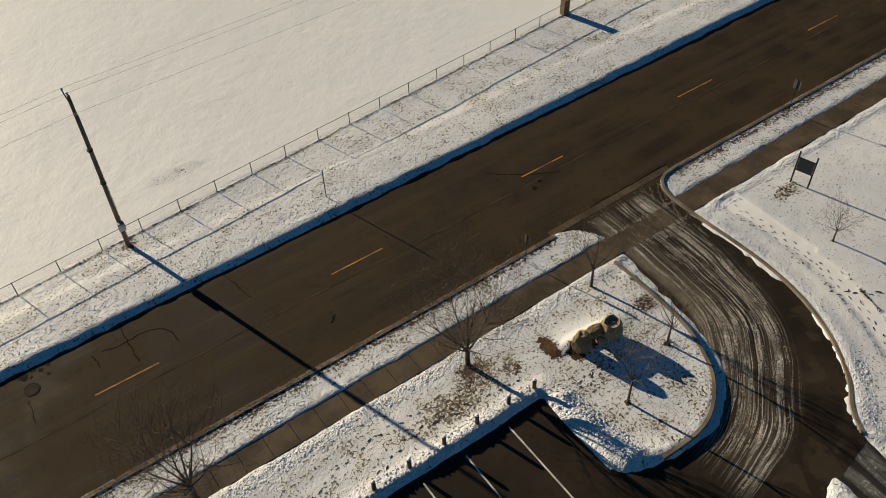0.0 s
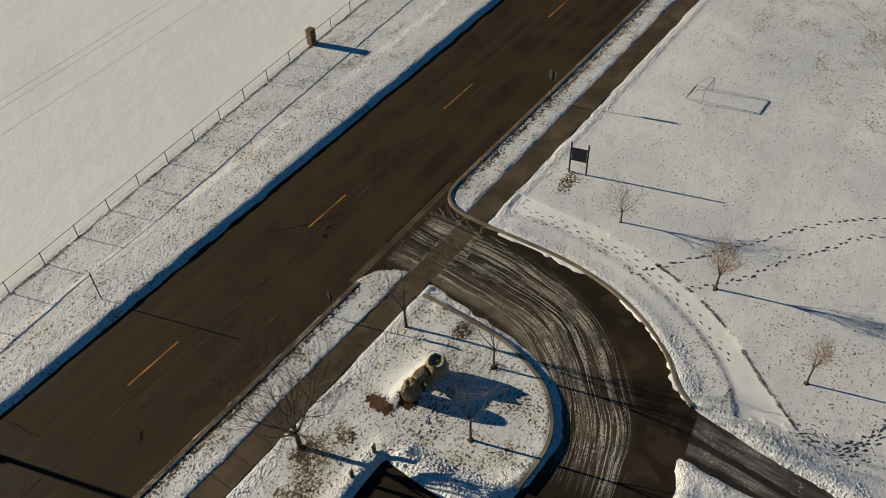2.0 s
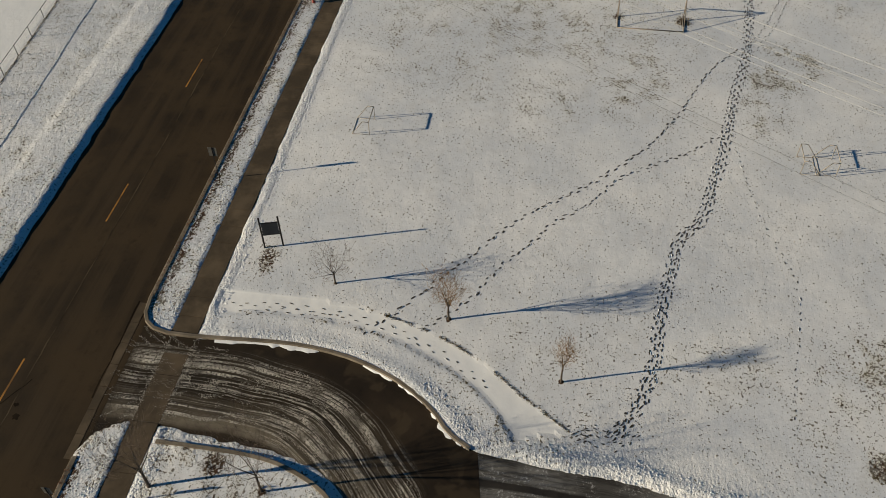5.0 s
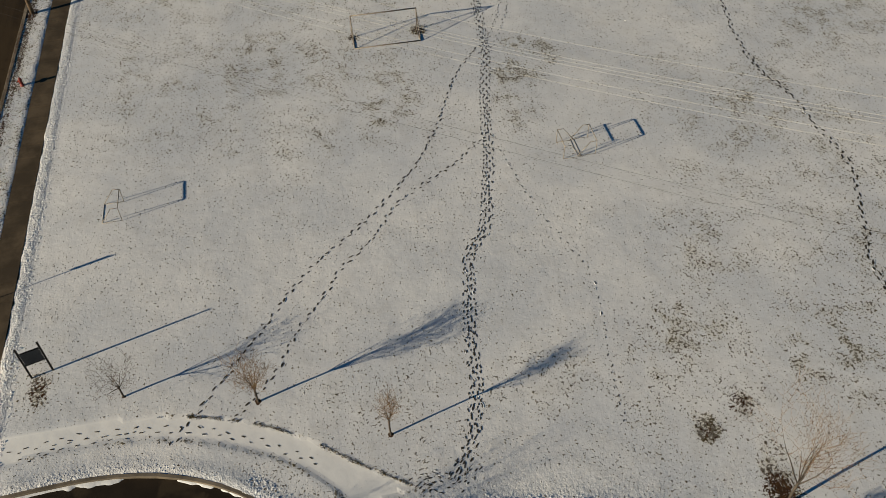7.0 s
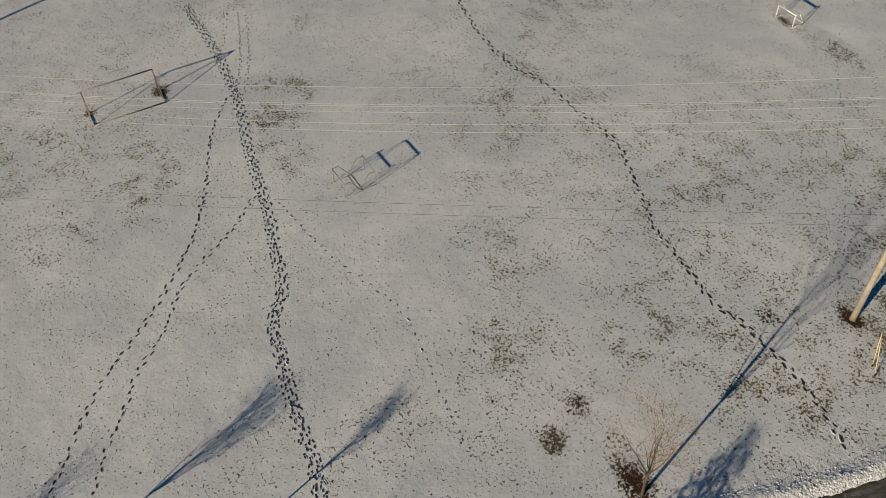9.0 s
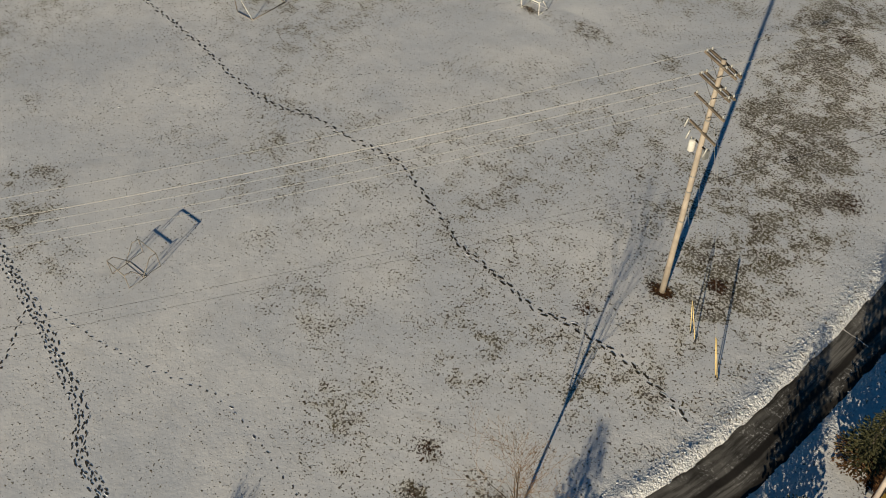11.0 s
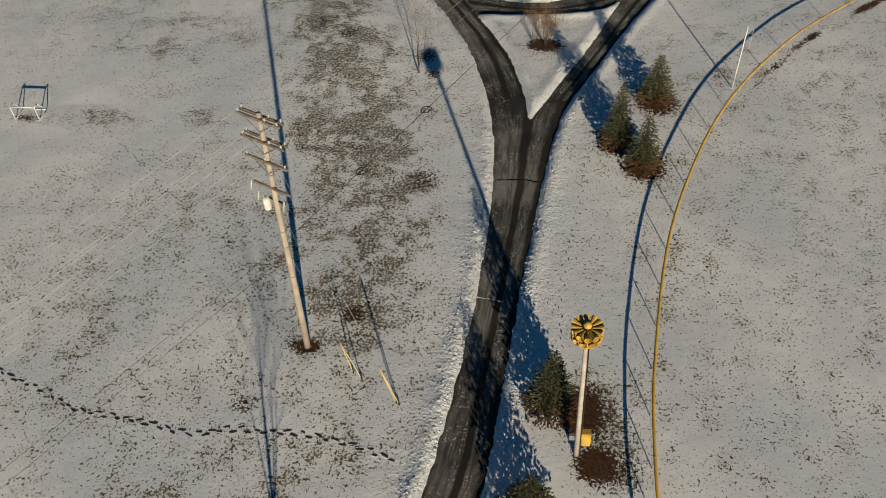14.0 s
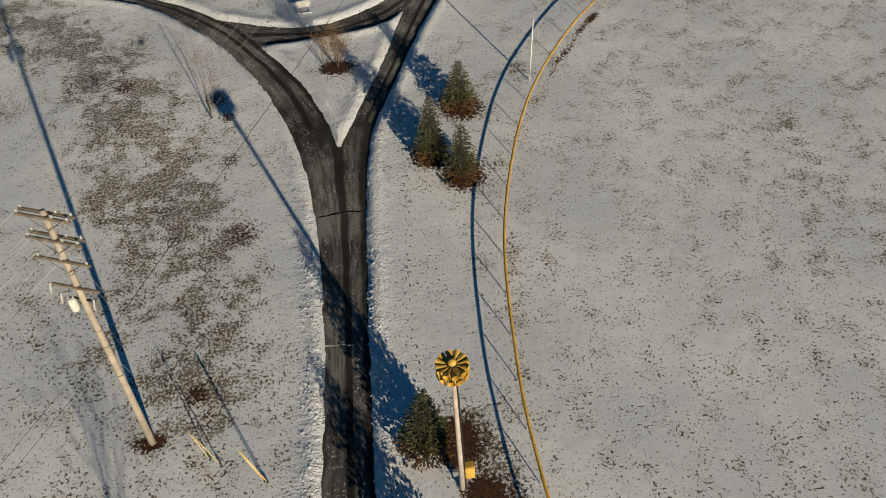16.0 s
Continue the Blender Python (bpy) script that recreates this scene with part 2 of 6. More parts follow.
CERAMIC = plain("pale_ceramic", (0.42, 0.42, 0.40), 0.3, 0.0, 30, 0.1)
YELLOW_PLASTIC = plain("yellow_plastic", (0.72, 0.42, 0.06), 0.5, 0.0, 10, 0.2)
HORN_YELLOW = plain("horn_yellow", (0.56, 0.34, 0.06), 0.5, 0.0, 9, 0.25)
BARK = plain("bark", (0.085, 0.066, 0.050), 0.9, 0, 14, 0.4)
TWIG = plain("twig_bark", (0.105, 0.074, 0.052), 0.9, 0, 20, 0.35)
RED_TWIG = plain("reddish_twig", (0.21, 0.125, 0.055), 0.9, 0, 20, 0.35)
MULCH = plain("brown_mulch", (0.085, 0.042, 0.020), 0.95, 0, 9, 0.5, 0.02)
STONE = plain("tan_boulder", (0.26, 0.185, 0.105), 0.9, 0, 3, 0.6, 0.04)
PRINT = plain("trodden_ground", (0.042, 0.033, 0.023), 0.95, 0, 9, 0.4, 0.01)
BOARD_FACE = plain("dark_board_face", (0.035, 0.040, 0.045), 0.5, 0, 6, 0.2)
RED_PAINT = plain("faded_red_paint", (0.33, 0.045, 0.025), 0.5, 0, 12, 0.3)
WIRE = plain("aluminium_wire", (0.48, 0.47, 0.44), 0.45, 0.0, 20, 0.1)


def needle_material():
    m = Nodes("spruce_needles", 0.75)
    at = m.place()
    body = m.mix(m.step(m.island(), 0.0, 1.0), (0.026, 0.032, 0.015), (0.120, 0.116, 0.050))
    body = m.mix(m.step(m.noise(1.4, 3.0, 0.6, at), 0.5, 0.75, 0.0, 0.5), body, (0.11, 0.085, 0.045))
    skirt = m.math("MULTIPLY_ADD", m.noise(2.5, 3.0, 0.6, at), 0.9, m.parts(at)[2])
    body = m.mix(m.step(skirt, 0.95, 1.55, 0.9, 0.0), body, (0.150, 0.072, 0.027))
    return m.done(body)


NEEDLES = needle_material()


# ---- mesh helpers ----
def mesh_object(name, verts, faces, material, parent=None, label="", smooth=False):
    me = bpy.data.meshes.new(name)
    me.from_pydata([tuple(v) for v in verts], [], faces)
    me.materials.append(material)
    if smooth:
        me.polygons.foreach_set("use_smooth", [True] * len(me.polygons))
    ob = new(name, me)
    if parent is not None:
        ob.parent = parent
    return tagged(ob, label)


def part(name, bm, material, parent, label="", smooth=False):
    """Links a bmesh as one mesh object under a thing or a part."""
    me = bpy.data.meshes.new(name)
    bm.to_mesh(me)
    bm.free()
    me.materials.append(material)
    if smooth:
        me.polygons.foreach_set("use_smooth", [True] * len(me.polygons))
    ob = new(name, me)
    if parent is not None:
        ob.parent = parent
    return tagged(ob, label)


def thing(name, at, label, category, group="", turn=0.0):
    ob = new(name)
    ob.matrix_world = pose(at[0], at[1], at[2], 0, 0, turn)
    ob.empty_display_size = 0.2
    return tagged(ob, label, category, group)


def tube_into(bm, points, radii, sides=6, closed_ends=True, flat=1.0):
    """Adds a tube along points with a radius for each point; flat squashes its height."""
    points = [Vector(p) for p in points]
    if not hasattr(radii, "__len__"):
        radii = [radii] * len(points)
    rings = []
    for i, p in enumerate(points):
        way = (points[min(i + 1, len(points) - 1)] - points[max(i - 1, 0)]).normalized()
        side = way.cross(Vector((0, 0, 1)) if abs(way.z) < 0.95 else Vector((1, 0, 0))).normalized()
        up = side.cross(way)
        rings.append([bm.verts.new(p + (side * math.cos(a) + up * (math.sin(a) * flat)) * radii[i]) for a in (2 * math.pi * k / sides for k in range(sides))])
    for a, b in zip(rings, rings[1:]):
        for k in range(sides):
            bm.faces.new((a[k], a[(k + 1) % sides], b[(k + 1) % sides], b[k]))
    if closed_ends:
        bm.faces.new(list(reversed(rings[0])))
        bm.faces.new(rings[-1])
    return bm


def tube(points, radii, sides=6, closed_ends=True, flat=1.0):
    return tube_into(bmesh.new(), points, radii, sides, closed_ends, flat)


def box(sx, sy, sz, at=(0, 0, 0), bevel=0.0, turn=None):
    bm = bmesh.new()
    bmesh.ops.create_cube(bm, size=1.0)
    bmesh.ops.scale(bm, vec=(sx, sy, sz), verts=bm.verts)
    if bevel:
        bmesh.ops.bevel(bm, geom=bm.edges, offset=bevel, segments=2, affect="EDGES")
    if turn is not None:
        bmesh.ops.transform(bm, matrix=turn, verts=bm.verts)
    bmesh.ops.translate(bm, vec=at, verts=bm.verts)
    return bm


def turned(profile, sides=12, at=(0, 0, 0)):
    """A body of revolution from (radius, height) pairs."""
    bm = bmesh.new()
    rings = [[bm.verts.new((r * math.cos(a) + at[0], r * math.sin(a) + at[1], z + at[2])) for a in (2 * math.pi * k / sides for k in range(sides))] for r, z in profile]
    for a, b in zip(rings, rings[1:]):
        for k in range(sides):
            bm.faces.new((a[k], a[(k + 1) % sides], b[(k + 1) % sides], b[k]))
    bm.faces.new(list(reversed(rings[0])))
    bm.faces.new(rings[-1])
    return bm


# ---- the plan ----
def smooth_line(points, rounds=2):
    """Rounds an open line by cutting its corners."""
    p = np.array(points, float)
    for _ in range(rounds):
        q = np.empty((2 * len(p), 2))
        q[0], q[-1] = p[0], p[-1]
        q[1:-1:2], q[2:-1:2] = p[:-1] * 0.75 + p[1:] * 0.25, p[:-1] * 0.25 + p[1:] * 0.75
        p = q
    return [tuple(v) for v in p]


def north_edge(x):
    return 37.75 + 0.012 * (x - 10)


ROAD = [(-260, 28.0), (330, 28.3), (330, north_edge(330)), (-260, north_edge(-260))]
WALK_WEST = [(-260, 24.15), (30.3, 24.4), (30.2, 25.75), (-260, 25.65)]
WALK_EAST = [(35.8, 24.4), (330, 24.7), (330, 26.2), (35.9, 25.9)]
DRIVE_OUTER = smooth_line([(38.6, 28.2), (36.9, 28.0), (36.0, 26.8), (35.95, 24.2), (36.2, 20.3), (36.2, 18.1), (35.9, 15.8), (35.3, 13.8), (34.3, 11.7), (33.0, 10.0), (31.7, 9.0), (30.9, 7.7)], 1)
ISLAND_EDGE = smooth_line([(19.2, 19.1), (19.15, 17.7), (19.08, 16.1), (19.05, 14.4), (19.15, 13.5), (20.6, 12.7), (22.4, 12.3), (23.9, 12.15), (25.1, 12.2), (26.3, 12.7), (27.5, 13.6), (28.6, 15.0), (29.1, 16.4), (29.4, 17.8), (29.6, 19.7), (29.8, 21.9), (30.05, 24.1), (30.2, 25.9), (29.7, 27.0), (28.9, 27.8), (27.6, 28.1)], 1)
DRIVE = DRIVE_OUTER + [(28.1, 7.2), (26.1, 6.3), (22.0, 5.2), (14.0, 4.5), (-60.0, 4.5), (-60.0, 19.25)] + ISLAND_EDGE + [(28.5, 29.0), (38.0, 29.0)]
TRAIL_EAST = smooth_line([(30.9, 8.6), (30.5, 6.0), (30.25, 3.0), (30.15, 0.0), (29.7, -2.3), (28.9, -6.0), (27.4, -11.0), (25.6, -16.0), (23.6, -21.4), (22.75, -24.7), (22.2, -28.0), (21.6, -32.3), (21.05, -37.0), (20.75, -42.0), (20.55, -47.1), (20.85, -52.5), (21.35, -55.5), (21.95, -58.2), (22.9, -61.6), (24.1, -64.5), (26.4, -69.2), (30.1, -73.9), (33.3, -77.0), (44.0, -81.5), (70.0, -88.0)], 1)
TRAIL_WEST = smooth_line([(28.0, 8.0), (28.0, 5.5), (28.0, 2.2), (27.6, -3.0), (26.3, -8.0), (24.6, -13.0), (22.6, -17.5), (20.9, -22.0), (20.15, -25.2), (19.85, -28.0), (19.35, -32.8), (18.85, -37.2), (18.35, -41.2), (17.85, -45.0), (17.3, -49.2), (16.75, -52.2), (16.05, -55.2), (14.35, -58.8), (12.2, -63.5), (10.0, -68.0), (8.3, -71.0), (4.0, -79.0), (-8.0, -100.0)], 1)
FORK = (18.6, -52.9)
FORK_EAST = smooth_line([FORK, (18.7, -54.6), (19.05, -56.9), (20.1, -60.9), (21.45, -64.1), (23.2, -67.3), (25.6, -71.4), (30.3, -76.1), (43.0, -83.8), (69.0, -91.0)], 1)
FORK_WEST = smooth_line([FORK, (18.0, -54.2), (17.1, -56.1), (15.7, -59.2), (13.9, -62.8), (11.8, -68.0), (10.5, -71.3), (7.0, -79.0), (-4.0, -101.0)], 1)
TRAIL = TRAIL_EAST + FORK_EAST[::-1] + FORK_WEST[1:] + TRAIL_WEST[::-1]
LINK = smooth_line([(26.2, -72.2), (22.1, -70.0), (18.4, -69.3), (14.6, -70.4), (9.4, -74.4)], 1) + smooth_line([(9.6, -73.0), (11.2, -70.2), (13.1, -68.6), (16.8, -67.8), (20.4, -67.7), (23.3, -67.6)], 1)
ISLAND_KERB = smooth_line([(21.6, 12.55), (23.0, 12.5), (24.4, 12.55), (25.5, 12.9), (26.7, 13.7), (27.7, 14.8), (28.4, 16.3), (28.85, 17.7), (29.05, 19.6), (29.1, 22.0), (29.1, 24.0)], 1)
PATH_NORTH = smooth_line([(39.9, 24.0), (39.7, 20.0), (39.6, 16.5), (39.0, 13.6), (38.2, 11.0), (37.1, 8.7), (35.6, 6.6), (34.2, 4.9), (32.6, 2.6)])
PATH_SOUTH = smooth_line([(37.9, 24.0), (38.3, 19.5), (38.1, 16.2), (37.4, 13.2), (36.2, 10.4), (34.9, 8.2), (33.6, 6.8), (31.6, 5.4)])


def inside(poly, x, y):
    hit = np.zeros(x.shape, bool)
    p = np.array(poly)
    for (ax, ay), (bx, by) in zip(p, np.roll(p, -1, 0)):
        if ay != by:
            hit ^= ((ay > y) != (by > y)) & (x < (bx - ax) * (y - ay) / (by - ay) + ax)
    return hit


def line_distance(line, x, y, closed=False, reach=8.0):
    best = np.full(x.shape, 99.0)
    p = np.array(line, float)
    ends = np.roll(p, -1, 0) if closed else p[1:]
    for a, b in zip(p, ends):
        near = (x > min(a[0], b[0]) - reach) & (x < max(a[0], b[0]) + reach) & (y > min(a[1], b[1]) - reach) & (y < max(a[1], b[1]) + reach)
        if not near.any():
            continue
        u, v = x[near], y[near]
        way = b - a
        s = np.clip(((u - a[0]) * way[0] + (v - a[1]) * way[1]) / max(way @ way, 1e-9), 0, 1)
        best[near] = np.minimum(best[near], np.hypot(u - a[0] - s * way[0], v - a[1] - s * way[1]))
    return best


def signed(poly, x, y):
    """Distance to a paved outline, below zero on it."""
    return line_distance(poly, x, y, True) * np.where(inside(poly, x, y), -1, 1)


TABLE = np.random.RandomState(7).rand(256, 256)


def value_noise(x, y, size):
    u, v = x / size, y / size
    i, j = np.floor(u).astype(int), np.floor(v).astype(int)
    a, b = u - i, v - j
    a, b = a * a * (3 - 2 * a), b * b * (3 - 2 * b)
    at = lambda k, l: TABLE[k % 256, l % 256]
    return (at(i, j) * (1 - a) + at(i + 1, j) * a) * (1 - b) + (at(i, j + 1) * (1 - a) + at(i + 1, j + 1) * a) * b


def fractal(x, y, size, rounds=3):
    total, weight, norm = 0, 1.0, 0
    for k in range(rounds):
        total, norm = total + weight * value_noise(x + 31.7 * k, y - 17.3 * k, size), norm + weight
        weight, size = weight * 0.5, size / 2.03
    return total / norm


MEADOW = [(28.2, -34.8), (28.3, -40.0), (29.0, -45.5), (30.6, -50.5), (31.6, -56.0), (33.6, -62.0), (36.2, -69.0), (42.0, -77.0)]
# Bare or thinly covered places: x, y, radius along x and y, strength
PATCHES = [(30.0, -47.0, 3.6, 6.0, 0.9), (31.4, -57.2, 1.8, 2.0, 1.0), (33.4, -64.0, 2.0, 1.6, 1.0), (28.2, -39.0, 2.2, 4.6, 0.95), (26.4, -46.0, 2.0, 2.2, 0.95), (34.6, -50.8, 1.4, 2.6, 0.9), (33.2, -41.0, 2.6, 6.0, 0.62), (26.4, -35.8, 1.5, 1.2, 0.8), (47.0, -62.5, 9.0, 5.0, 0.5), (36.0, -68.9, 3.0, 2.5, 0.7), (50.0, -52.0, 5.0, 1.2, 0.55),
           (32.6, -13.0, 0.9, 0.8, 0.95), (33.0, -13.8, 2.2, 1.7, 0.6), (33.8, -15.3, 1.4, 1.0, 0.7), (31.0, -15.5, 1.3, 1.1, 0.65), (28.9, -15.2, 1.6, 1.2, 0.8), (30.5, -32.5, 1.3, 1.0, 0.9), (36.0, -16.0, 5.0, 4.0, 0.3),
           (39.0, -20.0, 7.0, 6.0, 0.22), (67.8, -12.6, 3.4, 2.6, 0.62), (75.8, -18.4, 3.0, 2.0, 0.45), (65.5, -0.9, 3.6, 3.0, 0.6), (72.6, 8.2, 4.5, 4.0, 0.5), (60.6, 5.8, 4.0, 3.5, 0.45), (35.4, -22.9, 2.6, 1.8, 0.66), (39.2, -14.2, 3.5, 2.4, 0.55), (62.0, -3.0, 5.0, 5.0, 0.22), (54.5, -12.5, 2.5, 2.5, 0.19), (25.2, -46.0, 1.4, 2.5, 0.6),
           (10.5, 48.0, 1.8, 0.5, 0.45), (18.0, 22.3, 2.6, 1.3, 1.0), (14.8, 21.4, 2.6, 1.1, 1.1), (12.0, 21.0, 2.5, 0.9, 0.7), (24.0, 23.0, 3.0, 0.9, 0.3), (42.6, 22.0, 1.7, 0.8, 0.75),
           (13.6, -29.3, 1.4, 2.6, 0.6), (52.0, -51.8, 2.5, 0.7, 0.7), (48.0, -51.0, 4.0, 1.2, 0.3), (55.2, -51.6, 1.6, 0.5, 0.9), (46.5, -56.0, 3.0, 2.0, 0.4),
           (73.2, 0.8, 0.7, 0.7, 0.8), (73.0, -4.6, 1.1, 0.8, 0.9), (5.4, 43.3, 0.5, 0.4, 0.9), (31.0, -27.0, 2.0, 1.2, 0.2), (27.5, -60.5, 1.2, 1.2, 0.5), (19.4, -59.4, 0.7, 0.7, 0.7),
           (34.7, -22.4, 2.0, 1.8, 0.62), (33.2, -28.8, 1.5, 1.6, 0.55), (32.0, -27.6, 0.9, 1.2, 0.55), (42.2, -52.4, 2.2, 1.5, 0.5), (36.2, -20.3, 2.6, 2.0, 0.5), (39.9, -16.5, 3.5, 2.5, 0.45),
           (51.0, -20.7, 4.0, 3.0, 0.4), (61.1, -9.7, 3.5, 2.5, 0.5), (65.0, -22.7, 2.5, 2.5, 0.45), (66.0, -11.1, 4.0, 2.5, 0.55), (69.0, 13.6, 6.0, 4.0, 0.38), (38.3, -12.5, 3.0, 3.5, 0.45),
           (45.8, -18.1, 4.0, 3.0, 0.45), (37.0, -6.9, 2.5, 2.5, 0.4), (63.2, 0.0, 4.5, 3.5, 0.45), (-12.0, -49.0, 2.2, 1.0, 0.8), (-11.0, -43.5, 4.0, 4.0, 0.5), (14.4, -29.8, 2.2, 2.6, 0.7), (13.9, -26.6, 2.2, 2.2, 0.7),
           (4.0, -59.8, 1.2, 1.6, 0.55), (1.5, -60.6, 1.5, 1.5, 0.5), (13.0, -30.8, 1.5, 2.5, 0.5), (53.9, -41.7, 3.0, 2.0, 0.4), (21.2, 21.5, 2.0, 1.5, 0.55), (22.6, 20.4, 1.2, 1.0, 0.6), (28.2, 20.6, 1.0, 0.8, 0.55)]

# The curved fence of the ball field
FIELD_FENCE = smooth_line([(9.6, -8.0), (11.2, -15.0), (11.85, -20.5), (11.9, -24.6), (11.8, -27.2), (11.65, -30.0), (11.15, -33.8), (10.55, -37.8), (9.65, -42.2), (8.05, -47.1), (5.85, -52.6), (3.05, -57.6), (-0.95, -62.9), (-3.6, -65.7), (-9.0, -70.5), (-16.0, -75.5), (-26.0, -80.0)], 2)
# Bare brown soil: x, y, radius along x and y, strength
SOIL = [(15.3, -29.2, 1.15, 1.35, 0.75), (14.7, -28.9, 1.7, 2.2, 0.38), (14.6, -26.1, 0.95, 0.9, 0.75), (13.9, -26.0, 1.5, 1.4, 0.42), (17.5, -63.0, 1.15, 0.75, 0.8), (17.4, -63.0, 1.7, 1.2, 0.4),
        (21.5, 21.3, 0.34, 0.75, 0.9), (22.5, 20.2, 0.36, 0.5, 0.9), (23.9, 20.3, 0.55, 0.4, 0.7), (28.1, 20.5, 0.8, 0.6, 0.45), (17.0, 22.8, 0.8, 0.5, 0.55), (19.0, 21.3, 0.7, 0.4, 0.42),
        (30.5, -32.4, 0.65, 0.42, 0.75), (28.6, -15.2, 1.2, 0.8, 0.5), (28.2, -34.9, 0.7, 0.6, 0.5), (34.0, -15.4, 1.0, 0.8, 0.33), (32.6, -13.0, 0.9, 0.8, 0.30), (33.4, -64.0, 0.9, 0.8, 0.4), (25.9, -58.7, 0.6, 0.6, 0.45), (26.6, -60.9, 0.8, 0.9, 0.42),
        (9.2, -56.1, 1.5, 1.5, 0.6), (10.6, -48.8, 1.4, 1.4, 0.6), (12.5, -51.2, 1.2, 1.2, 0.6), (85.9, 23.8, 0.5, 0.3, 0.8), (83.3, 27.6, 0.8, 0.5, 0.7), (73.1, -4.6, 0.7, 0.5, 0.5),
        (73.2, 0.8, 0.5, 0.4, 0.45), (42.4, 22.0, 1.2, 0.7, 0.33), (16.6, 21.8, 1.6, 0.6, 0.33), (14.6, 21.2, 1.4, 0.5, 0.33), (33.2, -28.3, 0.8, 0.7, 0.36), (25.3, -46.6, 1.2, 1.2, 0.36), (55.4, -51.7, 0.9, 0.35, 0.42), (45.0, 47.1, 0.6, 0.25, 0.5), (5.4, 43.3, 0.4, 0.3, 0.6)]


def bare_soil(x, y):
    soil = np.zeros(x.shape)
    for px, py, rx, ry, amp in SOIL:
        soil = np.maximum(soil, 1.1 * amp * np.exp(-(((x - px) / (1.3 * rx)) ** 2 + ((y - py) / (1.3 * ry)) ** 2) ** 1.2))
    curve = line_distance([(px - 0.45, py) for px, py in FIELD_FENCE], x, y)
    soil = np.maximum(soil, (0.26 + 0.42 * np.clip((-52 - y) / 12, 0, 1)) * np.exp(-(curve / 0.42) ** 2) * np.clip(3.0 * fractal(x, y, 3.0, 3) - 0.8, 0, 1.2))
    return np.maximum(np.maximum(soil, np.where((x < 27.5) | (x > 38.6), 0.50, 0.0) * np.exp(-((y - 27.55) / 0.30) ** 2)), 0.30 * np.exp(-((y - 43.45 - 0.082 * x) / 0.22) ** 2))


def ground_cover(x, y, off_road):
    """How much grass shows through the snow, and how rough the snow lies, from 0 to 1."""
    broad = fractal(x, y, 14.0, 3)
    grass = 0.29 + 0.75 * (broad - 0.5)
    fence_y = 43.5 + 0.082 * x
    grass = np.where(y > fence_y, 0.03 + 0.12 * np.clip(broad - 0.6, 0, 1), grass)
    grass = np.where((y > 37) & (y < fence_y), 0.36 + 0.20 * (broad - 0.5) + 0.15 * np.exp(-((y - 40.2 - 0.05 * x) / 1.1) ** 2) * fractal(x, y, 6.0, 2), grass)
    grass = np.where((y > 25.2) & (y < 28.6), 0.46 + 0.35 * np.exp(-((y - 27.6) / 0.3) ** 2), grass)
    grass = np.where((x < 31.5) & (y > 11) & (y < 24.6), 0.44 + 0.3 * (broad - 0.5), grass)
    grass = np.where((x > 35.5) & (x < 60) & (y > 8) & (y < 24.6), 0.17 + 0.25 * (broad - 0.5), grass)
    rows = 0.5 + 0.5 * np.sin(np.hypot(x + 28, y + 30) * 2.9 + 5 * fractal(x, y, 9.0, 2))
    field = np.where((x < 12.0) & (y < -12), 1.0, 0.0)
    grass = np.where(field > 0, 0.29 + 0.16 * rows + 0.2 * (broad - 0.5), grass)
    for px, py, rx, ry, amp in PATCHES:
        grass = np.maximum(grass, amp * np.exp(-(((x - px) / rx) ** 2 + ((y - py) / ry) ** 2) ** 1.5) * (0.75 + 0.6 * fractal(x, y, 2.5, 2)))
    bed = line_distance(MEADOW, x, y, False, 12.0)
    grass = np.maximum(grass, np.exp(-(bed / 4.6) ** 2) * (0.50 + 1.15 * fractal(x, y, 3.5, 4)))
    grass = np.maximum(grass, 0.5 * np.exp(-((y - 43.5 - 0.082 * x) / 0.25) ** 2))
    edge = np.exp(-np.clip(off_road, 0, 9) / 0.9)
    strips = ((y > 25.2) & (y < 28.6)) | ((y > 37) & (y < fence_y))
    grass = np.where(strips, grass, grass * (1 - 0.75 * edge) + 0.1 * edge)
    rough = 0.13 + 0.87 * np.where((x > 33) & (y < 23.5) & (y > 4), edge ** 2.2, edge)
    rough = np.where((y > 25.2) & (y < fence_y), np.maximum(0.7 * rough, 0.34), rough)
    rough = np.where(y > fence_y, 0.13, rough)
    rough = np.where((x < 12.0) & (y < -12), 0.10, rough)
    return grass, rough


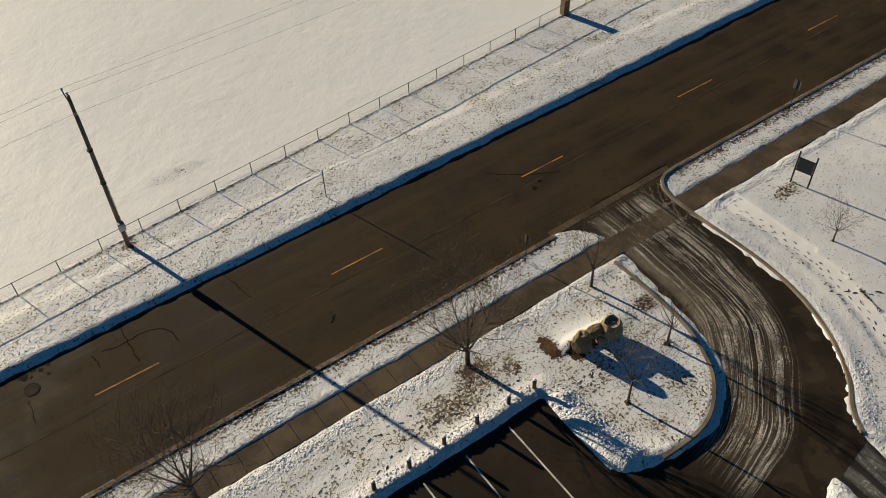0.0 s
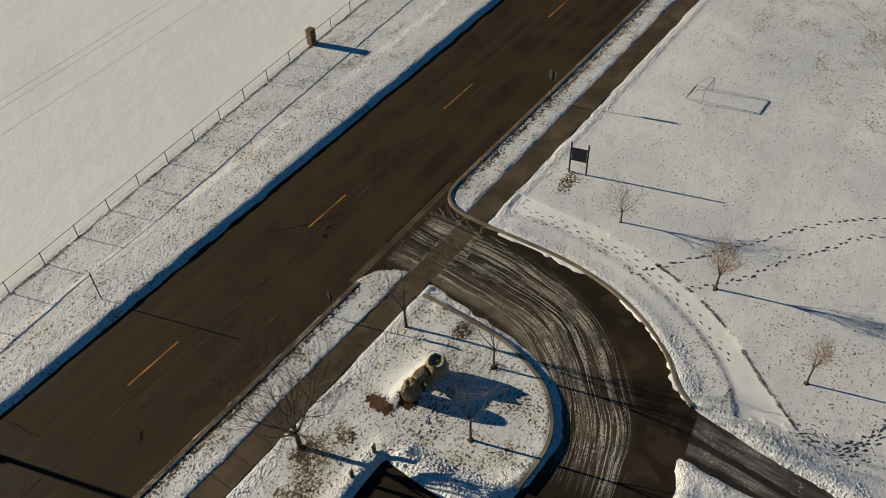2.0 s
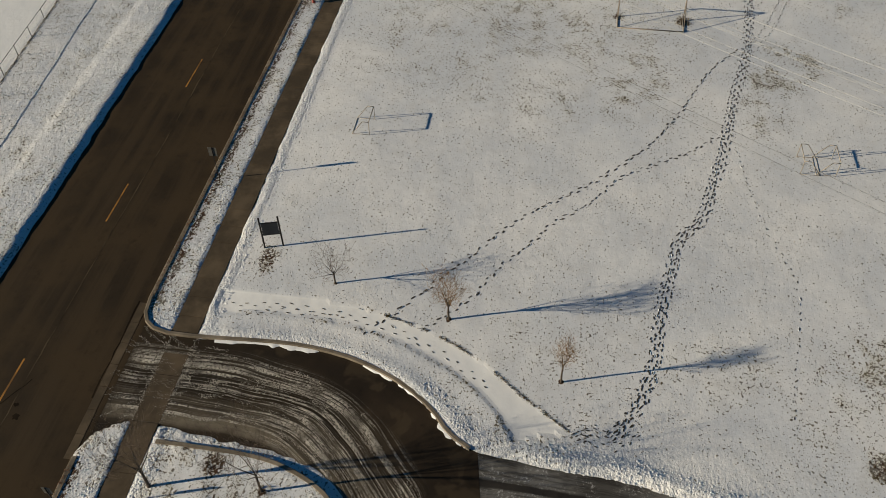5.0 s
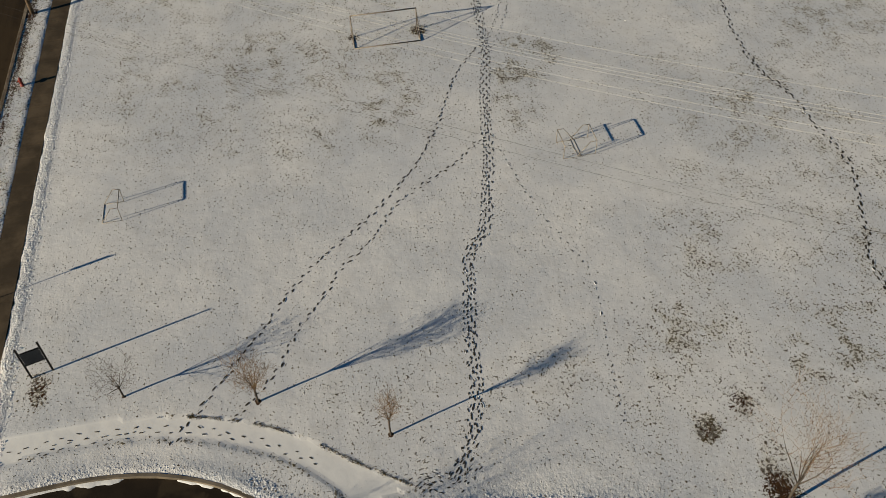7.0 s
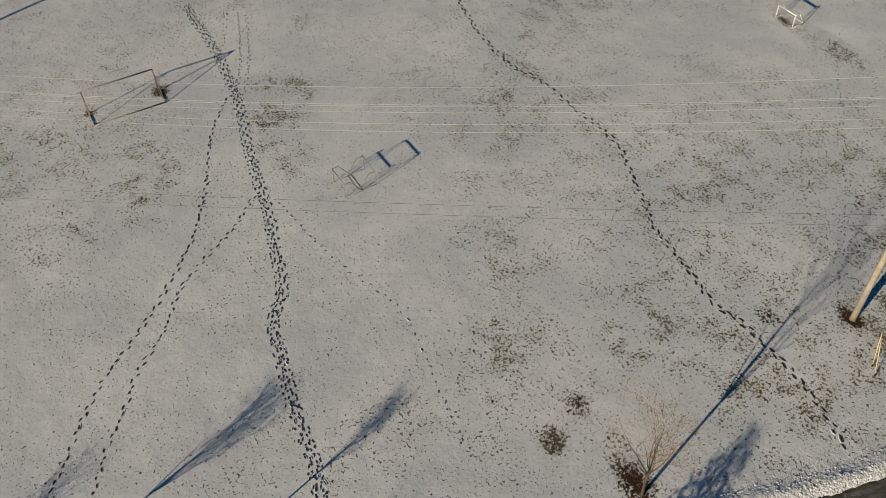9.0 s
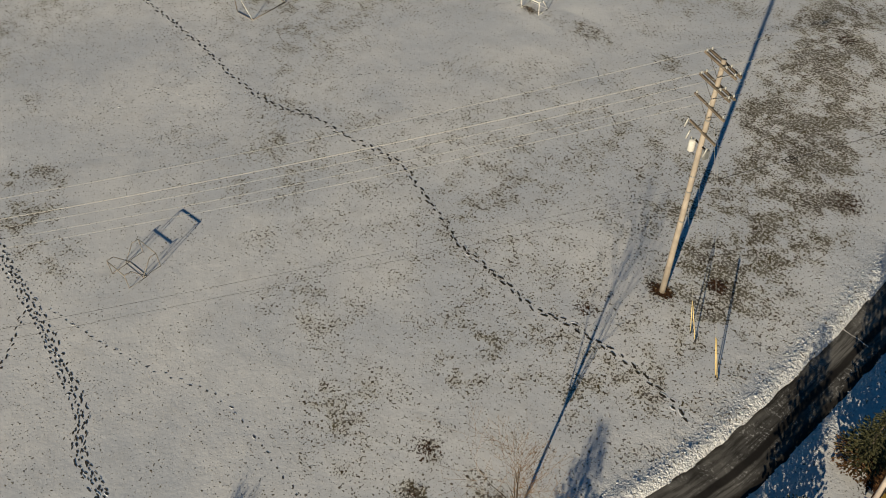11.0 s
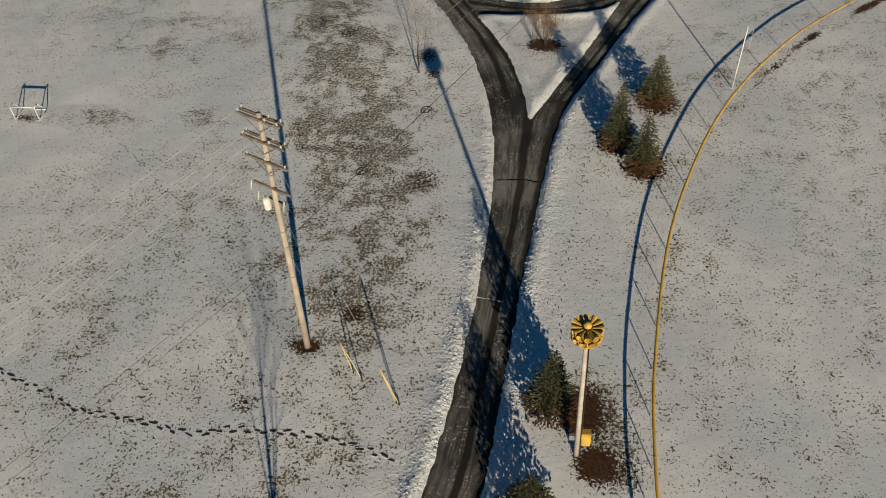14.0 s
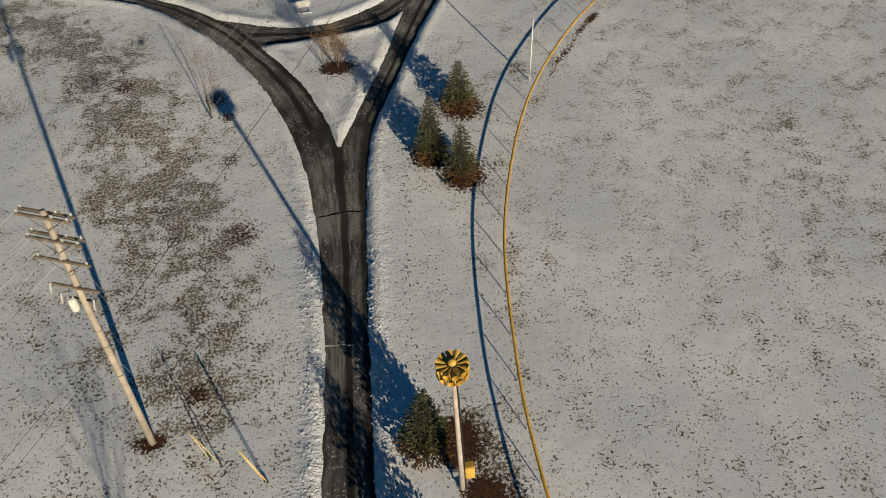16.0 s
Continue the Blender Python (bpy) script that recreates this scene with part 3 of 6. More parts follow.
def terrain(name, xs, ys, label):
    x, y = np.meshgrid(xs, ys)
    sd = np.full(x.shape, 99.0)
    for poly, spare in ((ROAD, 0.0), (DRIVE, 0.0), (TRAIL, 0.18), (LINK, 0.12)):
        sd = np.minimum(sd, signed(poly, x, y) - spare)
    walks = np.minimum(signed(WALK_WEST, x, y), signed(WALK_EAST, x, y))
    low_bank = np.clip((np.clip(sd, 0, 9) - np.clip(walks, 0, 9)) / 1.2 + 0.75, 0, 1)
    sd = np.minimum(sd, walks)
    ragged = sd + 0.26 * (fractal(x, y, 0.9, 3) - 0.5)
    ragged = np.where(np.abs(sd) < 0.8, ragged, sd)
    grass, rough = ground_cover(x, y, sd)
    north = (y > 37) & (y < 42)
    z = np.where(ragged < 0, np.maximum(-0.14, ragged * 0.9), (0.19 - 0.10 * low_bank * np.exp(-np.clip(walks, 0, 9) / 2.0)) * (1 - np.exp(-np.clip(ragged, 0, 20) / np.where(y > 5, 0.34 - 0.18 * low_bank, 0.2))))
    z = np.where(north & (ragged >= 0), 0.25 * np.clip(ragged / 0.62, 0, 1), z)
    verge = (y > 25.5) & (y < 28.4) & (ragged >= 0)
    z = np.where(verge, np.minimum(z, 0.075), z)
    ridge = np.where(verge, 0.0, np.exp(-((sd - 0.5) / 0.4) ** 2))
    z += np.where(north, 0.02, np.where(y < 5, 0.11, 0.07) * (1 - low_bank)) * ridge * (0.4 + 1.2 * fractal(x, y, 1.4, 3)) * (sd > 0)
    z += np.where(sd > 0, (fractal(x, y, 0.8, 3) - 0.5) * 0.11 * rough * np.clip(sd / 0.5, 0, 1), 0)
    z += np.where(sd > 0, (fractal(x, y, 6.0, 2) - 0.5) * 0.06, 0)
    gutter = inside(ISLAND_KERB + [(30.05, 24.1), (29.8, 21.9), (29.6, 19.7), (29.4, 17.8), (29.1, 16.4), (28.6, 15.0), (27.5, 13.6), (26.3, 12.7), (25.1, 12.2), (23.0, 12.1)], x, y)
    z = np.where(gutter & (sd > 0), np.minimum(z, 0.045 + 0.04 * (fractal(x, y, 0.8, 2) - 0.5)), z)
    on_path = inside(PATH_NORTH + PATH_SOUTH[::-1], x, y)
    lip = line_distance(PATH_NORTH, x, y)
    z -= np.where(on_path, 0.025, 0.0)
    grass = np.where(on_path, 0.03, grass)
    rough = np.where(on_path, 0.0, rough)
    grass = np.maximum(grass, 0.7 * np.exp(-(line_distance(PATH_SOUTH, x, y) / 0.14) ** 2) * (fractal(x, y, 1.1, 2) > 0.5) * (y < 22))
    grass = np.maximum(grass, np.where(on_path, 0, 0.85) * np.exp(-(lip / 0.16) ** 2) * (fractal(x, y, 1.5, 2) > 0.42) * (y < 15))
    near_stones = line_distance([(22.7, 20.55), (23.8, 20.5), (24.95, 20.25)], x, y)
    north_side = y > 20.62 - 0.13 * (x - 22.7)
    drift = np.exp(-(near_stones / np.where(north_side, 1.0, 0.30)) ** 2)
    z += 0.31 * drift
    grass *= 1 - np.clip(drift * 1.8, 0, 1)
    rough *= 1 - np.clip(drift * 1.8, 0, 0.9)
    pile = line_distance([(19.9, 18.3), (19.9, 16.9), (20.0, 15.4), (20.4, 13.7)], x, y)
    z += np.where(sd > 0.05, 0.30 * np.exp(-(pile / 0.55) ** 2) * (0.25 + 1.3 * fractal(x, y, 1.1, 3)), 0)
    bank = line_distance([(0.0, 19.55), (10.0, 19.55), (19.5, 19.5)], x, y)
    z += np.where(sd > 0.05, 0.10 * np.exp(-(bank / 0.45) ** 2) * (0.3 + 1.3 * fractal(x, y, 0.9, 3)), 0)
    verge_lip = line_distance(PATH_SOUTH, x, y)
    z += np.where(on_path, 0, 0.02 * np.exp(-(verge_lip / 0.6) ** 2))
    fade = np.clip(np.minimum.reduce([x - xs[0], xs[-1] - x, y - ys[0], ys[-1] - y]) / 6.0, 0, 1)
    z = z * fade + 0.19 * (1 - fade)
    ny, nx = x.shape
    index = np.arange(nx * ny).reshape(ny, nx)
    quads = np.stack([index[:-1, :-1], index[:-1, 1:], index[1:, 1:], index[1:, :-1]], -1).reshape(-1, 4)
    verts = np.stack([x, y, z], -1).reshape(-1, 3)
    me = bpy.data.meshes.new(name)
    me.vertices.add(len(verts))
    me.vertices.foreach_set("co", verts.astype(np.float32).ravel())
    me.loops.add(quads.size)
    me.loops.foreach_set("vertex_index", quads.astype(np.int32).ravel())
    me.polygons.add(len(quads))
    me.polygons.foreach_set("loop_start", np.arange(0, quads.size, 4, dtype=np.int32))
    me.polygons.foreach_set("use_smooth", np.ones(len(quads), bool))
    me.update(calc_edges=True)
    for key, values in (("grass", grass), ("rough", rough), ("soil", bare_soil(x, y))):
        me.attributes.new(key, "FLOAT", "POINT").data.foreach_set("value", values.astype(np.float32).ravel())
    me.materials.append(SNOW)
    heights = verts[:, 2].reshape(ny, nx)
    return tagged(new(name, me), label, "ground", kind="structure"), heights, sd, grass


STEP = 0.3
XS, YS = np.arange(-48, 108.01, STEP), np.arange(-104, 82.01, STEP)
ground, HEIGHTS, OFF_ROAD, COVER = terrain("ground", XS, YS, "snow-covered grass with blades showing through")


def ground_z(x, y):
    i, j = (x - XS[0]) / STEP, (y - YS[0]) / STEP
    if not (0 <= i < len(XS) - 1 and 0 <= j < len(YS) - 1):
        return 0.19
    a, b = int(i), int(j)
    u, v = i - a, j - b
    h = HEIGHTS
    return float((h[b, a] * (1 - u) + h[b, a + 1] * u) * (1 - v) + (h[b + 1, a] * (1 - u) + h[b + 1, a + 1] * u) * v)


def far_ground():
    """The snow goes on to the horizon round the near part."""
    x0, x1, y0, y1, r = XS[0], XS[-1], YS[0], YS[-1], 2500
    verts = [(x0, y0, 0.19), (x1, y0, 0.19), (x1, y1, 0.19), (x0, y1, 0.19), (-r, -r, 0.19), (r, -r, 0.19), (r, r, 0.19), (-r, r, 0.19)]
    ob = mesh_object("ground_far", verts, [(4, 5, 1, 0), (5, 6, 2, 1), (6, 7, 3, 2), (7, 4, 0, 3)], SNOW)
    for key, value in (("grass", 0.2), ("rough", 0.2), ("soil", 0.0)):
        ob.data.attributes.new(key, "FLOAT", "POINT").data.foreach_set("value", np.full(8, value, np.float32))
    return tagged(ob, "snow-covered open land out to the horizon", "ground", kind="structure")


far_ground()


def slab(name, poly, z, material, label, kind_word, grow=0.45):
    """A paved surface that runs a little way under the snow at its sides."""
    p = np.array(poly, float)
    area = np.sum(p[:, 0] * np.roll(p[:, 1], -1) - np.roll(p[:, 0], -1) * p[:, 1])
    way = np.roll(p, -1, 0) - np.roll(p, 1, 0)
    out = np.stack([way[:, 1], -way[:, 0]], -1) * (1 if area > 0 else -1)
    p = p + out / np.maximum(np.linalg.norm(out, axis=1, keepdims=True), 1e-6) * grow
    bm = bmesh.new()
    face = bm.faces.new([bm.verts.new((x, y, z)) for x, y in p])
    bmesh.ops.triangulate(bm, faces=[face])
    bmesh.ops.recalc_face_normals(bm, faces=bm.faces)
    if bm.faces[:][0].normal.z < 0:
        bmesh.ops.reverse_faces(bm, faces=bm.faces)
    return tagged(part(name, bm, material, None), label, kind_word, kind="structure")


road = slab("road", ROAD, 0.0, ASPHALT, "damp dark brown asphalt road with dried patches", "road")
drive = slab("drive", DRIVE, -0.006, DRIVE_ASPHALT, "wet asphalt drive and car park streaked with slush", "drive")


def resample(line, count):
    p = np.array(line, float)
    s = np.r_[0, np.cumsum(np.linalg.norm(np.diff(p, axis=0), axis=1))]
    t = np.linspace(0, s[-1], count)
    return np.stack([np.interp(t, s, p[:, k]) for k in range(2)], -1), t


def strip(name, left, right, z, material, label, count=120, grow=0.5, fade=0.0):
    """A paved ribbon between two edges that knows how far across and along it each point lies."""
    (a, along), (b, _) = resample(left, count), resample(right, count)
    shares = np.array([-1.0, -0.6, -0.2, 0.2, 0.6, 1.0])
    width = np.linalg.norm(b - a, axis=1, keepdims=True)
    verts, across, course = [], [], []
    for s in shares:
        q = (a + b) / 2 + (b - a) / 2 * (s + np.sign(s) * (abs(s) == 1) * grow * 2 / width)
        verts.append(np.c_[q, np.full(count, z)])
        across.append(np.full(count, s))
        course.append(along)
    verts = np.concatenate(verts)
    faces = [(j * count + i, (j + 1) * count + i, (j + 1) * count + i + 1, j * count + i + 1) for j in range(5) for i in range(count - 1)]
    ob = mesh_object(name, verts, faces, material)
    if ob.data.polygons[0].normal.z < 0:
        ob.data.flip_normals()
    ends = np.ones(count) if not fade else np.clip(np.minimum(along - along[0], 99) / fade, 0, 1) if fade > 0 else np.clip((along[-1] - along) / -fade, 0, 1)
    for key, values in (("across", across), ("along", course), ("open", [ends] * len(shares))):
        ob.data.attributes.new(key, "FLOAT", "POINT").data.foreach_set("value", np.concatenate(values).astype(np.float32))
    return tagged(ob, label, "road", kind="structure")


def upto(line, y):
    return [q for q in line if q[1] >= y]


def past(line, y):
    return [q for q in line if q[1] <= y]


trail = strip("trail", upto(TRAIL_EAST, -56.5), upto(TRAIL_WEST, -56.5), -0.012, TRAIL_ASPHALT, "narrow asphalt park road cleared of snow, forking", 160, 0.5, -5.0)
strip("trail_east_branch", past(TRAIL_EAST, -52.5), FORK_EAST, -0.016, TRAIL_ASPHALT, "narrow asphalt branch of the park road", 120, 0.5, 9.0)
strip("trail_west_branch", FORK_WEST, past(TRAIL_WEST, -52.5), -0.020, TRAIL_ASPHALT, "narrow asphalt branch of the park road", 120, 0.5, 9.0)
half = len(LINK) // 2
strip("trail_link", LINK[:half], LINK[half:][::-1], -0.024, TRAIL_ASPHALT, "narrow asphalt link between two park roads", 60)

# ---- kerbs, walks and markings ----
def kerb(name, line, label, width=0.20, top=0.13, side=1):
    """A cast concrete kerb along a line, on its snowy side."""
    p = np.array(line, float)
    way = np.gradient(p, axis=0)
    out = np.stack([way[:, 1], -way[:, 0]], -1) * side
    out /= np.linalg.norm(out, axis=1, keepdims=True)
    profile = [(-0.03, -0.2), (-0.03, top - 0.03), (0.0, top), (width, top), (width + 0.02, -0.2)]
    verts = [(*(q + o * a), b) for q, o in zip(p, out) for a, b in profile]
    k = len(profile)
    faces = [(i * k + j, i * k + j + 1, (i + 1) * k + j + 1, (i + 1) * k + j) for i in range(len(p) - 1) for j in range(k - 1)]
    ob = mesh_object(name, verts, faces, KERB_CONCRETE)
    bm = bmesh.new()
    bm.from_mesh(ob.data)
    bmesh.ops.recalc_face_normals(bm, faces=bm.faces)
    bm.to_mesh(ob.data)
    bm.free()
    return tagged(ob, label, "kerb", kind="structure")


kerb("kerb_south_west", [(x, 28.02) for x in range(-120, 28, 4)] + [(27.6, 28.05)], "tan concrete kerb with leaves along the road", 0.26, 0.125, 1)
kerb("kerb_south_east", [(x, 28.2) for x in (38.4, 42, 50, 60, 75, 90, 120)], "tan concrete kerb with leaves along the road", 0.26, 0.125, 1)
kerb("kerb_drive", DRIVE_OUTER, "tan concrete kerb round the drive's bend", 0.18, 0.15, -1)
kerb("kerb_island", ISLAND_KERB, "concrete kerb round the snowy island", 0.2, 0.25, -1)


def walk_slabs(name, x0, x1, y_of, width, label, top=0.04):
    base = slab(name, [(x0, y_of(x0)), (x1, y_of(x1)), (x1, y_of(x1) + width), (x0, y_of(x0) + width)], top - 0.07, CONCRETE, label, "sidewalk", 0.3)
    bm = box(1.505, width + 0.1, 0.08, (0, 0, 0), 0.012)
    me = bpy.data.meshes.new("slab")
    bm.to_mesh(me)
    bm.free()
    me.materials.append(CONCRETE)
    x = x0 + 0.8
    while x < x1 - 0.7:
        ob = new("slab", me)
        ob.location = (x, y_of(x) + width / 2, top - 0.04 + random.uniform(-0.004, 0.004))
        ob.parent = base
        x += 1.524
    return base


# ---- bare trees ----
def grow(trunk, twigs, p, way, length, radius, depth, rng, fork, rise):
    steps = 4 if depth else 5
    points, radii, at, heading = [p.copy()], [radius], p.copy(), way.normalized()
    for k in range(steps):
        bend = 0.10 if depth == 0 else 0.13
        heading = (heading + Vector((rng.uniform(-bend, bend), rng.uniform(-bend, bend), rng.uniform(-bend, bend) + rise * 0.12))).normalized()
        at = at + heading * (length / steps)
        points.append(at.copy())
        radii.append(max(0.005, radius * (1 - 0.75 * (k + 1) / steps)))
    tube_into(trunk if depth < 2 else twigs, points, radii, 7 if depth == 0 else (5 if depth == 1 else 3), depth < 2)
    if depth >= 4 or length < 0.22:
        return
    count = fork[min(depth, len(fork) - 1)]
    for k in range(count):
        s = rng.uniform(0.35 if depth else 0.30, 1.0) if k else 1.0
        i = min(int(s * steps), steps - 1)
        start = points[i].lerp(points[i + 1], s * steps - i)
        axis = (points[i + 1] - points[i]).normalized()
        spin = 2 * math.pi * (k / count + rng.uniform(-0.1, 0.1))
        side = axis.orthogonal().normalized()
        out = side * math.cos(spin) + axis.cross(side) * math.sin(spin)
        lean = rng.uniform(0.55, 1.05)
        grow(trunk, twigs, start, axis * math.cos(lean) + out * math.sin(lean), length * rng.uniform(0.5, 0.72), max(0.0065, radii[i] * 0.55), depth + 1, rng, fork, rise)


def bare_tree(at, height, stem, radius, label, seed, fork=(7, 6, 4, 3), spread=1.0, rise=1.0, twig=None, mulch=0.0, lean=(0, 0), limb=0.7):
    rng = random.Random(seed)
    tree = thing("bare_tree", (at[0], at[1], ground_z(*at) - 0.04), label, "tree", "bare deciduous trees")
    trunk, twigs = bmesh.new(), bmesh.new()
    top = Vector((lean[0], lean[1], stem))
    tube_into(trunk, [(0, 0, 0), (0.01, 0, 0.12), top * 0.5 + Vector((0.02, 0.02, 0)), top], [radius * 1.5, radius * 1.1, radius, radius * 0.85], 8)
    reach = (height - stem)
    for k in range(fork[0]):
        spin = 2 * math.pi * (k + rng.uniform(-0.25, 0.25)) / fork[0]
        tilt = (rng.uniform(0.35, 0.95) if k else 0.05) * spread
        way = Vector((math.cos(spin) * math.sin(tilt), math.sin(spin) * math.sin(tilt), math.cos(tilt)))
        start = top * rng.uniform(0.82, 1.0)
        grow(trunk, twigs, start, way, reach * limb * rng.uniform(0.86, 1.14) * (1.0 if k else 1.2), radius * rng.uniform(0.4, 0.6), 1, rng, fork, rise)
    part("trunk", trunk, BARK, tree, "", True)
    part("crown", twigs, twig or TWIG, tree, "leafless twigs")
    if mulch:
        ring = bmesh.new()
        loop = []
        for k in range(14):
            a = 2 * math.pi * k / 14
            r = mulch * rng.uniform(0.7, 1.15)
            loop.append(ring.verts.new((math.cos(a) * r, math.sin(a) * r, 0.02)))
        tip = ring.verts.new((0, 0, 0.07))
        for k in range(14):
            ring.faces.new((loop[k], loop[(k + 1) % 14], tip))
        part("mulch_ring", ring, MULCH, tree, "ring of brown mulch", True)
    return tree


# ---- spruces ----
def spruce(at, height, width, label, seed, skirt=0.25):
    rng = random.Random(seed)
    tree = thing("spruce", (at[0], at[1], ground_z(*at) - 0.05), label, "tree", "spruces")
    part("trunk", tube([(0, 0, 0), (0, 0, height * 0.5), (0, 0, height * 0.97)], [0.13, 0.08, 0.012], 7), BARK, tree, "", True)
    verts, faces = [], []
    z = skirt
    while z < height - 0.12:
        share = 1 - (z - skirt) / (height - skirt)
        reach = width * (0.06 + 0.94 * min(1.0, share * 1.12) ** 0.72)
        count = max(5, int(7 + 10 * share))
        for k in range(count):
            spin = 2 * math.pi * (k + rng.uniform(-0.35, 0.35)) / count
            length = reach * rng.uniform(0.74, 1.08)
            droop = rng.uniform(-0.16, 0.06) - 0.1 * share
            sprays = max(3, int(length / 0.085))
            for s in range(sprays):
                t = (s + rng.uniform(0.2, 1.0)) / sprays
                if t < 0.25 and rng.random() < 0.6:
                    continue
                r = length * t
                fan = spin + rng.uniform(-0.28, 0.28) * (1.15 - 0.5 * t)
                centre = Vector((math.cos(fan) * r, math.sin(fan) * r, z + droop * r + rng.uniform(-0.08, 0.08) + 0.10 * t * t * length))
                way = Vector((math.cos(fan + rng.uniform(-0.7, 0.7)), math.sin(fan + rng.uniform(-0.7, 0.7)), rng.uniform(-0.25, 0.45))).normalized()
                side = way.cross(Vector((0, 0, 1))).normalized()
                up = side.cross(way)
                size = rng.uniform(0.09, 0.20) * (0.65 + 0.35 * share)
                wide = size * rng.uniform(0.28, 0.42)
                for axis in (side, up):
                    n = len(verts)
                    verts += [centre - way * size * 0.4, centre + axis * wide + way * size * 0.15, centre + way * size, centre - axis * wide + way * size * 0.15]
                    faces.append((n, n + 1, n + 2, n + 3))
        z += 0.13 + 0.10 * share
    mesh_object("crown", verts, faces, NEEDLES, tree, "dense green needles")
    return tree


# ---- fences ----
def fence(name, line, height, label, cap=None, spacing=2.75, mesh_lines=5):
    """A wire fence: posts, a top rail and strained wires, following a line in plan."""
    p = np.array(line, float)
    lengths = np.r_[0, np.cumsum(np.linalg.norm(np.diff(p, axis=0), axis=1))]
    stops = np.arange(0, lengths[-1], spacing)
    at = np.stack([np.interp(stops, lengths, p[:, k]) for k in range(2)], -1)
    root = thing(name, (at[0][0], at[0][1], 0), label, "fence")
    origin = Vector((at[0][0], at[0][1], 0))
    post = turned([(0.030, -0.1), (0.030, height), (0.036, height + 0.01), (0.012, height + 0.05)], 7)
    me = bpy.data.meshes.new("post")
    post.to_mesh(me)
    post.free()
    me.materials.append(GALVANISED if cap else DARK_STEEL)
    for x, y in at:
        ob = new("post", me)
        ob.parent = root
        ob.location = Vector((x, y, ground_z(x, y))) - origin
    fine = np.arange(0, stops[-1] + 0.01, 0.9)
    run = [Vector((np.interp(s, lengths, p[:, 0]), np.interp(s, lengths, p[:, 1]), 0)) for s in fine]
    part("top_rail", tube([q - origin + Vector((0, 0, 0.15 + height)) for q in run], 0.085 if cap else 0.02, 8, True, 0.5 if cap else 1.0), cap or DARK_STEEL, root, "yellow plastic cap tube" if cap else "", True)
    wires = bmesh.new()
    for k in range(mesh_lines):
        tube_into(wires, [q - origin + Vector((0, 0, 0.2 + k * (height - 0.05) / mesh_lines)) for q in run], 0.003, 3)
    part("strained_wire", wires, GALVANISED if cap else DARK_STEEL, root, "thin steel wires")
    return root


fence("wire_fence", [(x, 43.55 + 0.082 * x) for x in range(-40, 82, 2)], 1.02, "dark steel fence with a single top rail in snow")
fence("ball_field_fence", FIELD_FENCE, 1.12, "curved wire fence with a yellow plastic top cap", YELLOW_PLASTIC, 3.05)


# ---- utility poles and wires ----
def cable(name, ends, sag, radius, material, label, parts_n=24):
    a, b = Vector(ends[0]), Vector(ends[1])
    points = [a.lerp(b, k / parts_n) - Vector((0, 0, 4 * sag * (k / parts_n) * (1 - k / parts_n))) for k in range(parts_n + 1)]
    ob = part(name, tube(points, radius, 5), material, None)
    return tagged(ob, label, "cable", "overhead lines")


def insulator_mesh(scale=1.0):
    return turned([(0.03 * scale, 0.0), (0.03 * scale, 0.06 * scale), (0.075 * scale, 0.09 * scale), (0.075 * scale, 0.13 * scale), (0.05 * scale, 0.15 * scale), (0.07 * scale, 0.19 * scale), (0.035 * scale, 0.24 * scale), (0.01, 0.25 * scale)], 9)


def north_pole():
    x, y = 5.36, 43.4
    pole = thing("utility_pole", (x, y, ground_z(x, y)), "dark weathered wooden utility pole beside the fence", "utility pole")
    part("shaft", tube([(0, 0, -0.2), (0, 0, 4), (0.02, 0, 8), (0, 0, 11.5)], [0.145, 0.13, 0.115, 0.10], 12), POLE_WOOD, pole, "", True)
    part("arm", tube([(0, 0, 10.75), (-0.1, 0.62, 11.5)], [0.05, 0.035], 6), DARK_STEEL, pole, "dark steel bracket arm")
    part("insulator", insulator_mesh(), CERAMIC, pole).location = (-0.1, 0.62, 11.48)
    part("insulator", insulator_mesh(), CERAMIC, pole).location = (0, 0, 11.5)
    part("insulator", insulator_mesh(0.8), CERAMIC, pole).location = (0.0, -0.16, 10.3)
    for z in (7.7, 5.2):
        part("clamp", turned([(0.18, 0), (0.18, 0.09)], 10, (0, 0, z)), DARK_STEEL, pole)
    meter = part("meter_box", box(0.42, 0.30, 0.62, (0, -0.26, 1.8), 0.03), GALVANISED, pole, "grey metal meter box")
    part("meter_lid", box(0.36, 0.02, 0.5, (0, -0.42, 1.8), 0.006), WHITE_STEEL, meter)
    part("ground_wire", tube([(0.16, -0.05, 0), (0.15, -0.05, 5), (0.12, -0.04, 10.2)], 0.012, 4), DARK_STEEL, pole)
    way = Vector((1, 0.07, 0)).normalized()
    for off, z, r in (((-0.1, 0.62), 11.9, 0.006), ((0, 0), 11.9, 0.006), ((0, -0.2), 10.65, 0.006)):
        start = Vector((x + off[0], y + off[1], z))
        cable("power_line", (start, start + way * 105), 0.8, r, DARK_STEEL, "thin overhead power line above the snowy field")
        cable("power_line", (start, start - way * 70), 0.6, r, DARK_STEEL, "thin overhead power line above the snowy field")


north_pole()


